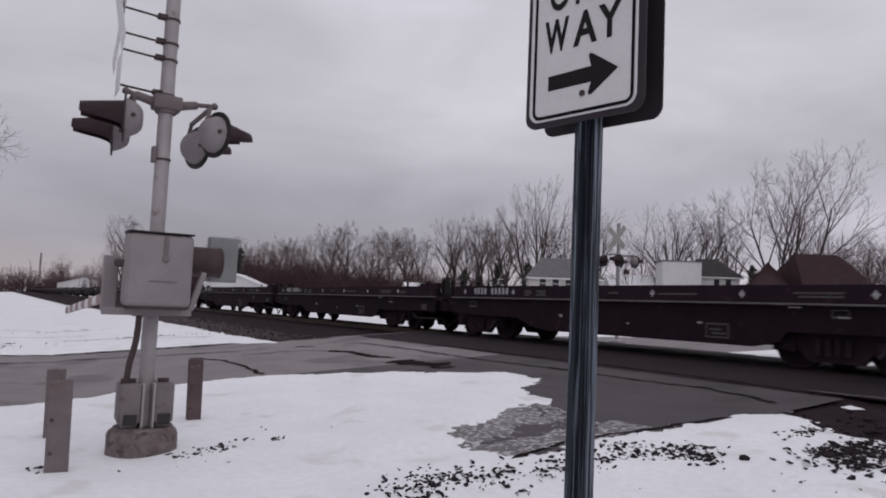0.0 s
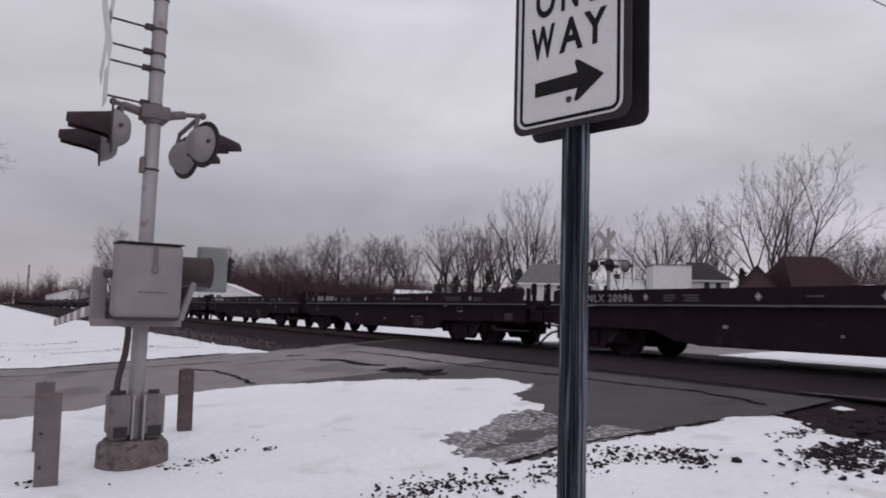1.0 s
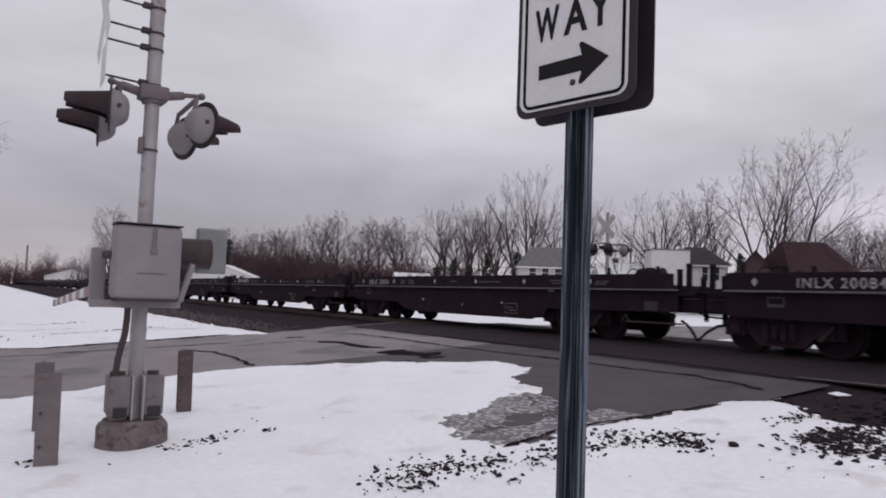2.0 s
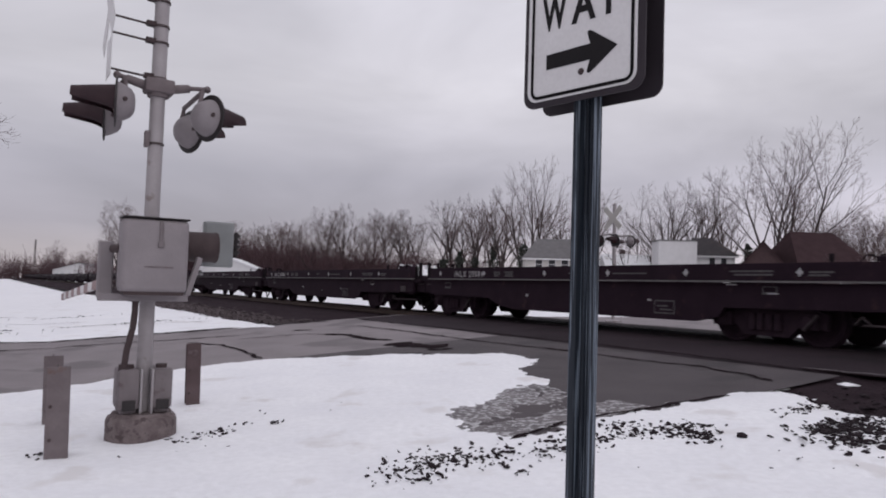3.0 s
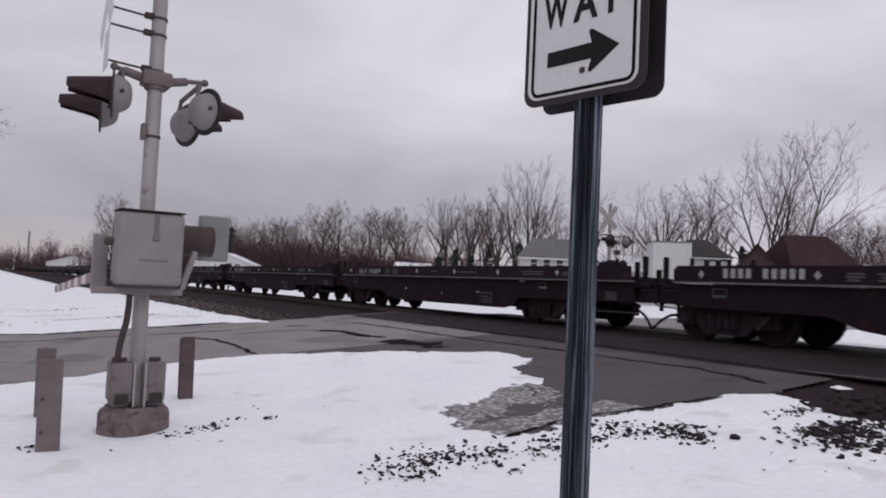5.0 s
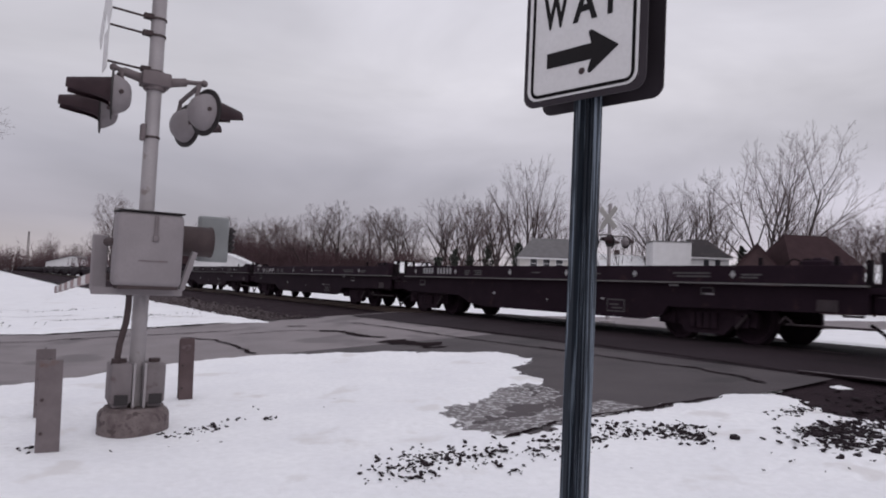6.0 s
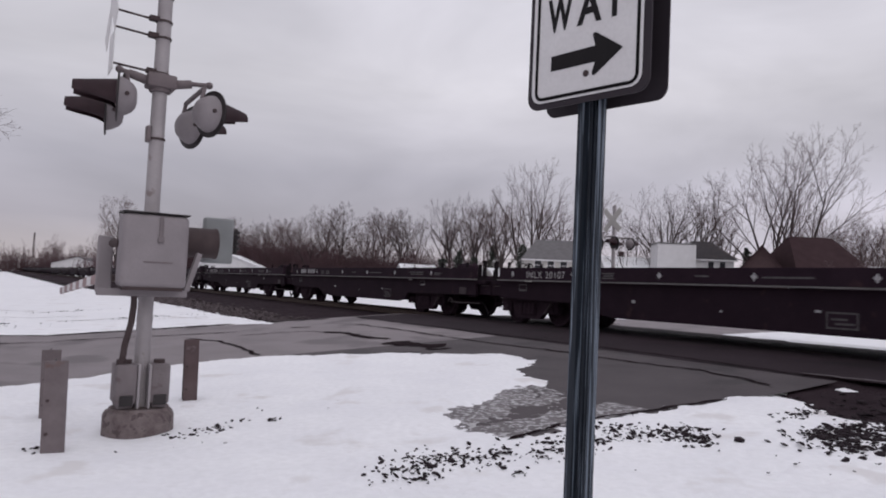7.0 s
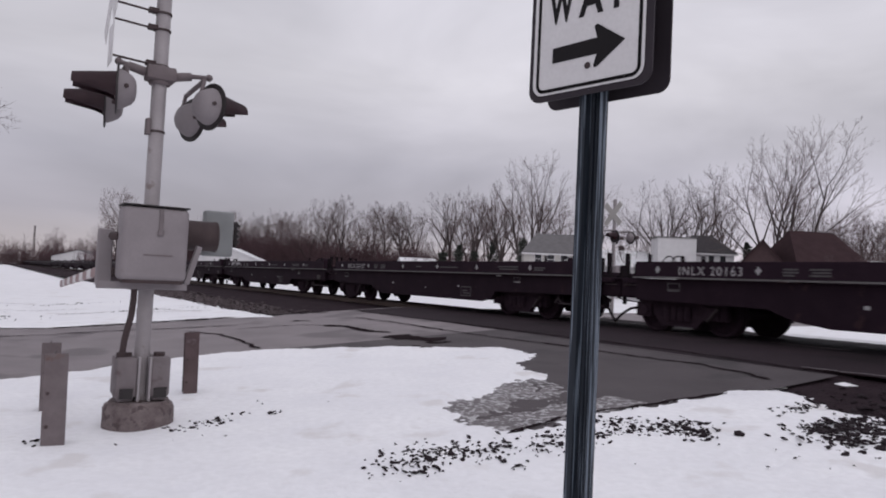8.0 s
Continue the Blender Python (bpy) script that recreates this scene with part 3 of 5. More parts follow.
        for sx in (-1, 1):
            bm = bmesh.new()
            pipe(bm, [(sx * 1.3, y - k * 0.1, 1.0), (sx * 1.32, y - k * 0.1, 0.62), (sx * 1.32, y - k * 0.4, 0.62), (sx * 1.3, y - k * 0.4, 1.0)], 0.016, 6)
            part("step_iron", bm, M_TRUCK, car)
            bm = bmesh.new()
            pipe(bm, [(sx * 1.25, y + k * 0.24, 0.74), (sx * 0.9, y + k * 0.3, 0.6), (sx * 0.3, y + k * 0.34, 0.56)], 0.016, 6)
            part("uncoupling_rod", bm, M_TRUCK, car)
    # trucks
    for at in TRUCK_AT:
        for sx in (-1, 1):
            bm = bmesh.new()
            out = [(-1.07, 0.3), (-1.07, 0.58), (-0.6, 0.72), (0.6, 0.72), (1.07, 0.58), (1.07, 0.3), (0.66, 0.4), (0.42, 0.15), (-0.42, 0.15), (-0.66, 0.4)]
            prism(bm, out, 0.14, Matrix(((0, 1, 0, sx * 1.02 - 0.07), (1, 0, 0, -at), (0, 0, 1, 0), (0, 0, 0, 1))))
            bmesh.ops.recalc_face_normals(bm, faces=bm.faces[:])
            frame_part = part("side_frame", bm, M_TRUCK, car)
            for q in (-AXLE, AXLE):
                bm = bmesh.new()
                box(bm, (sx * 1.1, -at + q, WHEEL), (0.12, 0.3, 0.26))
                rod(bm, (sx * 1.1, -at + q, WHEEL), (sx * 1.2, -at + q, WHEEL), 0.1, seg=14)
                bevel(bm, 0.012, 1)
                part("axle_box", bm, M_TRUCK, frame_part)
            for q in (-0.24, -0.08, 0.08, 0.24):
                bm = bmesh.new()
                rod(bm, (sx * 1.12, -at + q, 0.26), (sx * 1.12, -at + q, 0.54), 0.07, seg=10)
                part("spring", bm, M_TRUCK, frame_part)
            bm = bmesh.new()
            rod(bm, (sx * 1.22, -at - 0.98, 0.55), (sx * 1.22, -at - 0.74, 0.29), 0.03, seg=8)
            part("brake_lever", bm, M_DULL, frame_part, "worn grey brake lever")
        bm = bmesh.new()
        box(bm, (0, -at, 0.7), (2.0, 0.5, 0.3))
        part("bolster", bm, M_TRUCK, car)
        for q in (-AXLE, AXLE):
            bm = bmesh.new()
            for sx in (-1, 1):
                turn = Matrix(((0, 0, sx, sx * 0.66), (1, 0, 0, 0), (0, sx, 0, 0), (0, 0, 0, 1)))
                lathe(bm, [(0.46, 0), (0.46, 0.025), (0.43, 0.035), (0.425, 0.13), (0.37, 0.135), (0.33, 0.09), (0.16, 0.08), (0.12, 0.15), (0.1, 0.15)], 26, turn)
                box(bm, (sx * 0.75, 0.27, 0.0), (0.05, 0.06, 0.05))
            rod(bm, (-1.0, 0, 0), (1.0, 0, 0), 0.08, seg=12)
            bmesh.ops.recalc_face_normals(bm, faces=bm.faces[:])
            ws = part("wheelset", bm, M_TRUCK, car)
            ws.location = (0, -at + q, WHEEL)
    # brake gear between the trucks
    bm = bmesh.new()
    rod(bm, (-0.9, -5.2, 0.6), (-0.9, -6.1, 0.6), 0.2, seg=16)
    part("air_tank", bm, M_TRUCK, car)
    # markings
    f, g = -1.423, -1.383
    for y in (-0.57, -2.75, -5.21, -7.27, -9.29, -11.54):
        bm = bmesh.new()
        box(bm, (0, 0, 0), (0.006, 0.09, 0.09), pose(f, y, 1.25, 45))
        box(bm, (0, 0, 0), (0.005, 0.03, 0.14), pose(f, y, 1.25, 0))
        part("marking_dot", bm, M_LETTER, car)
    for y, w, z in ((-3.33, 0.26, 1.28), (-3.33, 0.28, 1.23), (-3.3, 0.2, 1.18), (-3.83, 0.36, 1.28), (-3.85, 0.3, 1.23), (-3.83, 0.36, 1.18), (-7.88, 0.92, 1.24), (-6.2, 0.3, 1.25), (-10.66, 0.84, 1.27), (-10.7, 0.74, 1.21), (-11.86, 0.34, 1.2), (-11.9, 0.4, 1.25)):
        bar("small_marking", car, M_DIM, f, y, z, w, 0.032)
    for y, z, w, h, m in ((-0.94, 0.91, 0.3, 0.17, M_DIM), (-0.94, 0.925, 0.25, 0.1, M_CAR), (-8.76, 0.58, 0.5, 0.27, M_DIM), (-8.76, 0.58, 0.44, 0.21, M_CAR), (-8.72, 0.6, 0.26, 0.035, M_DIM), (-8.8, 0.53, 0.3, 0.035, M_DIM), (-8.38, 0.71, 0.1, 0.04, M_LETTER), (-4.53, 0.71, 0.09, 0.06, M_LETTER), (-10.25, 1.035, 0.22, 0.03, M_STENCIL), (-10.99, 0.94, 0.28, 0.14, M_DIM), (-10.99, 0.955, 0.23, 0.08, M_CAR), (-11.05, 0.89, 0.2, 0.025, M_STENCIL), (-6.6, 0.62, 0.04, 0.04, M_LETTER)):
        bar("small_marking", car, m, g - (0.004 if m is M_CAR else 0.006 if h < 0.04 else 0), y, z, w, h)
    return car


NUMBERS = {0: "INLX 20096", 1: "INLX 20084", 2: "INLX 20068", 4: "INLX 20107", 5: "INLX 20163"}
CARS = []


def build_train():
    first = flat_car(pose(*W(LEAD, TRACK_U, RAIL_Z), 0, 0, TURN))
    for k in range(-22, 7):
        m = pose(*W(LEAD - CAR_LEN * k, TRACK_U, RAIL_Z), 0, 0, TURN)
        car = first if k == 0 else copy_thing(first, m)
        CARS.append((k, car))
    for k, car in CARS:
        turn = Matrix(((0, 0, -1, -1.422), (-1, 0, 0, {0: -1.02, 1: -1.32, 2: -1.24, 4: -1.1, 5: -1.07}.get(k, -1.1)), (0, 1, 0, 1.155), (0, 0, 0, 1)))
        if k in NUMBERS:
            ob = letters(NUMBERS[k], 0.228, turn, M_STENCIL, car, spacing=1.24, thick=0.003)
            ob["label"] = "white stencilled car number"
        else:
            for j in range(4):
                bar("small_marking", car, M_LETTER, -1.423, -1.08 - 0.15 * j, 1.27, 0.09, 0.17)
            for j in range(5):
                bar("small_marking", car, M_LETTER, -1.423, -1.85 - 0.16 * j, 1.27, 0.09, 0.17)


def motions():
    for k, car in CARS:
        walk(car, [(t, pose(*W(LEAD - CAR_LEN * k + SPEED * t, TRACK_U, RAIL_Z), 0, 0, TURN)) for t in (0, 2, 4, 6, 8)])
        if -3 <= k <= 6:
            for ob in car.children:
                if ob.name.startswith("wheelset"):
                    x, y, z = ob.location
                    rows = []
                    for i in range(121):
                        t = i * 2 / 30
                        rows.append((t, pose(x, y, z, -math.degrees(SPEED * t / WHEEL))))
                    walk(ob, rows)


build_train()


# ---- crossing signal ----
def disc_lamp(parent, x, y, z, way, swing=0.0):
    """One flashing lamp facing way (-1 or 1) along x."""
    turn = pose(x, y, z, 0, 0, swing) @ Matrix(((0, 0, way, 0), (0, 1, 0, 0), (1, 0, 0, 0), (0, 0, 0, 1)))
    bm = bmesh.new()
    lathe(bm, [(0.04, -0.15), (0.09, -0.14), (0.13, -0.11), (0.16, -0.06), (0.178, -0.015), (0.18, 0.0)], 28, turn)
    bmesh.ops.recalc_face_normals(bm, faces=bm.faces[:])
    lamp = part("lamp_housing", bm, M_CASE, parent, "grey domed lamp housing", True)
    bm = bmesh.new()
    lathe(bm, [(0.18, 0.002), (0.228, 0.004), (0.228, 0.016), (0.13, 0.018)], 32, turn)
    bmesh.ops.recalc_face_normals(bm, faces=bm.faces[:])
    part("background_disc", bm, M_BLACK, lamp, "black round background disc", True)
    bm = bmesh.new()
    lathe(bm, [(0.105, 0.019), (0.08, 0.03), (0.04, 0.038), (0.01, 0.04)], 24, turn)
    bmesh.ops.recalc_face_normals(bm, faces=bm.faces[:])
    part("lens", bm, M_LENS, lamp, "unlit dark red lens", True)
    # half-round hood, cut back below
    bm = bmesh.new()
    rings = []
    n = 22
    for t in range(7):
        d = t / 6
        ring = []
        for i in range(n + 1):
            a = radians(-40 + 260 * i / n)
            reach = 0.36 if math.sin(a) > -0.12 else 0.36 * max(0.15, 1 - (-0.12 - math.sin(a)) * 1.7)
            r = 0.155 - 0.055 * d
            ring.append(bm.verts.new(turn @ Vector((r * math.sin(a), r * math.cos(a), 0.015 + reach * d))))
        rings.append(ring)
    for a, b in zip(rings, rings[1:]):
        for i in range(n):
            bm.faces.new((a[i], a[i + 1], b[i + 1], b[i]))
    bmesh.ops.solidify(bm, geom=bm.faces[:], thickness=0.006)
    part("hood", bm, M_HOOD, lamp, "dark maroon lamp hood", True)
    bm = bmesh.new()
    rod(bm, turn @ Vector((0.0, -0.14, -0.06)), turn @ Vector((0.0, -0.17, -0.07)), 0.02, seg=10)
    part("latch", bm, M_RUSTY, lamp)
    return lamp


def crossbuck(parent, x, z, arm=0.61, paint=None):
    for k in (-1, 1):
        bm = bmesh.new()
        box(bm, (x + 0.012 * k, 0, 0), (0.006, 0.22, 2 * arm), Matrix.Translation((0, 0, z)) @ Matrix.Rotation(radians(45 * k), 4, "X"))
        bevel(bm, 0.002, 1)
        part("crossbuck_blade", bm, paint or M_SIGN, parent, "grey back of a crossbuck blade" if paint else "white crossbuck blade")


def crossing_signal():
    sig = thing("crossing_signal", Matrix.Translation(W(7.02, 1.25, 0)) @ pose(0, 0, 0, 0, 0, TURN),
                "grey railway crossing signal with flashing lamps and lowered gate", "crossing signal")
    bm = bmesh.new()
    lathe(bm, [(0.068, 0.28), (0.068, 1.05), (0.071, 1.06), (0.071, 1.1), (0.068, 1.11), (0.065, 4.55), (0.05, 4.62), (0.01, 4.64)], 32)
    part("mast", bm, M_ALU, sig, "aluminium-painted steel mast", True)
    bm = bmesh.new()
    lathe(bm, [(0.31, -0.06), (0.308, 0.08), (0.305, 0.21), (0.29, 0.245), (0.265, 0.25), (0.255, 0.278), (0.05, 0.28)], 36)
    for v in bm.verts:
        v.co += Vector((0.008, 0.008, 0.004)) * noise.noise(v.co * 9)
    part("foundation", bm, M_CONC, sig, "stained round concrete foundation", True)
    # split cast base round the mast foot
    for x0, x1 in ((-0.235, -0.055), (0.055, 0.225)):
        bm = bmesh.new()
        box(bm, ((x0 + x1) / 2, -0.02, 0.5), (abs(x1 - x0), 0.32, 0.36))
        box(bm, ((x0 + x1) / 2, -0.02, 0.32), (abs(x1 - x0) * 0.8, 0.28, 0.08))
        bevel(bm, 0.025, 2)
        part("base_casting", bm, M_CAST, sig, "", True)
        bm = bmesh.new()
        rod(bm, ((x0 + x1) / 2, -0.06, 0.67), ((x0 + x1) / 2, -0.06, 0.715), 0.05, seg=8)
        part("anchor_nut", bm, M_RUSTY, sig)
        bm = bmesh.new()
        box(bm, ((x0 + x1) / 2, -0.18, 0.36), (0.11, 0.03, 0.09))
        part("base_opening", bm, M_BLACK, sig)
    for x in (-0.045, 0.048):
        bm = bmesh.new()
        box(bm, (x, -0.11, 0.48), (0.022, 0.16, 0.4))
        bevel(bm, 0.006, 1)
        part("base_flange", bm, M_ALU, sig)
    # cable conduit
    bm = bmesh.new()
    pipe(bm, [(-0.19, -0.1, 0.66), (-0.175, -0.12, 0.85), (-0.135, -0.13, 1.05), (-0.125, -0.14, 1.2), (-0.13, -0.16, 1.36)], 0.028, 10)
    rod(bm, (-0.19, -0.1, 0.64), (-0.187, -0.1, 0.72), 0.045, seg=10)
    part("conduit", bm, M_RUSTY, sig, "dark rubber cable conduit", True)
    # gate mechanism
    bm = bmesh.new()
    box(bm, (-0.015, -0.25, 1.7), (0.56, 0.29, 0.65))
    bevel(bm, 0.045, 3)
    case = part("mechanism_case", bm, M_CASE, sig, "grey sheet-metal gate mechanism case", True)
    bm = bmesh.new()
    box(bm, (-0.015, -0.25, 2.036), (0.565, 0.3, 0.014))
    bevel(bm, 0.008, 1)
    part("lid", bm, M_BLACK, case, "dark lid rim")
    bm = bmesh.new()
    box(bm, (0.02, -0.4, 1.91), (0.034, 0.02, 0.2))
    box(bm, (0.02, -0.405, 1.8), (0.05, 0.025, 0.05))
    bevel(bm, 0.006, 1)
    part("hasp", bm, M_CAST, case, "weathered grey hasp and lock")
    bm = bmesh.new()
    box(bm, (0.01, -0.398, 1.6), (0.24, 0.006, 0.009))
    part("small_label", bm, M_POST, case)
    bm = bmesh.new()
    box(bm, (-0.015, -0.25, 1.365), (0.5, 0.24, 0.03))
    part("base_pan", bm, M_RUSTY, case)
    bm = bmesh.new()
    rod(bm, (0.24, 0.06, 1.82), (0.6, 0.06, 1.82), 0.145, seg=28)
    rod(bm, (0.6, 0.06, 1.82), (0.62, 0.06, 1.82), 0.15, seg=28)
    box(bm, (0.625, 0.0, 1.82), (0.02, 0.05, 0.03))
    part("drive_drum", bm, M_RUSTY, sig, "brown rusty drive drum", True)
    bm = bmesh.new()
    box(bm, (0.7, 0.3, 1.865), (0.3, 0.1, 0.46))
    bevel(bm, 0.02, 2)
    part("counterweight", bm, M_PLATE, sig, "grey steel counterweight plate")
    bm = bmesh.new()
    for i in range(4):
        rod(bm, (0.885, 0.3, 1.78 + 0.055 * i), (0.885, 0.3, 1.81 + 0.055 * i), 0.045, seg=12)
    rod(bm, (0.885, 0.3, 1.74), (0.885, 0.3, 2.0), 0.02, seg=8)
    part("spring_buffer", bm, M_BLACK, sig)
    bm = bmesh.new()
    box(bm, (-0.36, 0.1, 1.57), (0.13, 0.07, 0.52))
    bevel(bm, 0.012, 1)
    part("gate_support", bm, M_CASE, sig)
    bm = bmesh.new()
    box(bm, (-0.065, -0.18, 1.325), (0.76, 0.06, 0.065))
    bevel(bm, 0.006, 1)
    part("support_bar", bm, M_CASE, sig)
    bm = bmesh.new()
    box(bm, (0, 0, 0), (0.05, 0.06, 0.37), pose(0.36, -0.18, 1.53, 0, 16, 0))
    bevel(bm, 0.006, 1)
    part("strut", bm, M_CASE, sig)
    bm = bmesh.new()
    rod(bm, (-0.32, -0.05, 1.76), (-0.27, -0.2, 1.76), 0.04, seg=12)
    rod(bm, (-0.3, 0.02, 1.45), (0.25, 0.02, 1.45), 0.03, seg=12)
    part("pivot_shaft", bm, M_RUSTY, sig)
    # lowered gate arm across the road
    for i in range(12):
        bm = bmesh.new()
        box(bm, (0, 0, 0), (0.035, 0.352, 0.09), pose(-0.37, 0.28 + 0.35 * i, 1.44 - 0.02 * i, -3.3))
        bevel(bm, 0.005, 1)
        part("gate_arm_band", bm, M_RED if i % 2 else M_SIGN, sig, "red band" if i % 2 else "white band")
    # lamp arms
    bm = bmesh.new()
    rod(bm, (0, 0, 3.2), (0, 0, 3.38), 0.105, seg=8)
    box(bm, (0, -0.02, 3.3), (0.26, 0.2, 0.13))
    bevel(bm, 0.02, 2)
    part("junction_box", bm, M_POST, sig, "brownish cast junction box", True)
    for k, x in ((-1, -0.36), (1, 0.45)):
        bm = bmesh.new()
        rod(bm, (k * 0.1, 0, 3.3), (k * 0.28, 0, 3.34), 0.045, 0.04, seg=12)
        rod(bm, (k * 0.25, 0, 3.34), (x, 0, 3.36), 0.022, seg=10)
        bmesh.ops.create_uvsphere(bm, u_segments=10, v_segments=8, radius=0.035, matrix=Matrix.Translation((x, 0, 3.36)))
        rod(bm, (x * 0.85, -0.1, 3.3), (x * 0.85, 0.66, 3.3), 0.024, seg=10)
        part("lamp_arm", bm, M_POST, sig, "", True)
        for y in (-0.1, 0.66):
            bm = bmesh.new()
            pipe(bm, [(x * 0.85, y, 3.3), (x * 0.82, y, 3.22), (x * 0.78 , y, 3.14), (x - k * 0.13, y, 3.06)], 0.02, 8)
            part("lamp_bracket", bm, M_POST, sig)
            disc_lamp(sig, x, y, 3.06 if k > 0 else 3.085, k, 22 if k > 0 else -9)
    # crossbuck in front of the mast
    for z in (3.4, 3.74, 3.9, 4.14, 4.45):
        bm = bmesh.new()
        rod(bm, (-0.43, 0, z + 0.01), (-0.07, 0, z - 0.01), 0.011, seg=8)
        box(bm, (-0.09, -0.01, z - 0.005), (0.09, 0.07, 0.045))
        bevel(bm, 0.004, 1)
        part("sign_bracket", bm, M_RUSTY, sig)
        bm = bmesh.new()
        lathe(bm, [(0.0665, -0.01), (0.075, -0.01), (0.075, 0.01), (0.0665, 0.01)], 28, pose(0, 0, z - 0.02))
        part("band_clamp", bm, M_RUSTY, sig)
    crossbuck(sig, -0.45, 4.1)
    bm = bmesh.new()
    box(bm, (-0.435, 0, 3.5), (0.006, 0.3, 0.36))
    bevel(bm, 0.002, 1)
    part("track_count_plate", bm, M_SIGN, sig, "small white plate under the crossbuck")
    bm = bmesh.new()
    box(bm, (-0.08, -0.01, 2.8), (0.04, 0.09, 0.15))
    bevel(bm, 0.006, 1)
    part("clamp_plate", bm, M_POST, sig)
    bm = bmesh.new()
    lathe(bm, [(0.0665, -0.01), (0.075, -0.01), (0.075, 0.01), (0.0665, 0.01)], 28, pose(0, 0, 2.76))
    part("band_clamp", bm, M_RUSTY, sig)
    return sig


def guard_post(s, u, z0, h, w, turn, label, paint):
    post = thing("guard_post", Matrix.Translation(W(s, u, z0)) @ pose(0, 0, 0, 1, -1, turn), label, "guard post", "guard posts round the signal")
    bm = bmesh.new()
    box(bm, (0, -w / 2 + 0.008, h / 2), (w, 0.016, h))
    bevel(bm, 0.004, 1)
    part("front_flange", bm, paint, post)
    bm = bmesh.new()
    box(bm, (-0.01, 0.0, h / 2), (0.014, w - 0.034, h))
    part("web", bm, M_RUSTY, post)
    bm = bmesh.new()
    box(bm, (-0.005, w / 2 - 0.008, h / 2 - 0.01), (w * 0.95, 0.016, h - 0.02))
    bevel(bm, 0.004, 1)
    part("back_flange", bm, paint, post)
    for z in (0.3, 0.62):
        bm = bmesh.new()
        rod(bm, (-w * 0.3, -w / 2 + 0.002, h * z), (-w * 0.3, -w / 2 - 0.008, h * z), 0.014, seg=8)
        part("bolt", bm, M_RUSTY, post)


def rounded(w, h, r, n=6):
    pts = []
    for cx, cz, a0 in ((w / 2 - r, h / 2 - r, 0), (-w / 2 + r, h / 2 - r, 90), (-w / 2 + r, -h / 2 + r, 180), (w / 2 - r, -h / 2 + r, 270)):
        for i in range(n + 1):
            a = radians(a0 + 90 * i / n)
            pts.append((cx + r * math.cos(a), cz + r * math.sin(a)))
    return pts


def ring_plate(bm, w, h, r, t, y, depth):
    """A thin rounded frame line."""
    a, b = rounded(w, h, r), rounded(w - 2 * t, h - 2 * t, max(r - t, 0.004))
    n = len(a)
    va, vb = [bm.verts.new((x, y, z)) for x, z in a], [bm.verts.new((x, y, z)) for x, z in b]
    for i in range(n):
        j = (i + 1) % n
        bm.faces.new((va[i], vb[i], vb[j], va[j]))
    bmesh.ops.solidify(bm, geom=bm.faces[:], thickness=depth)


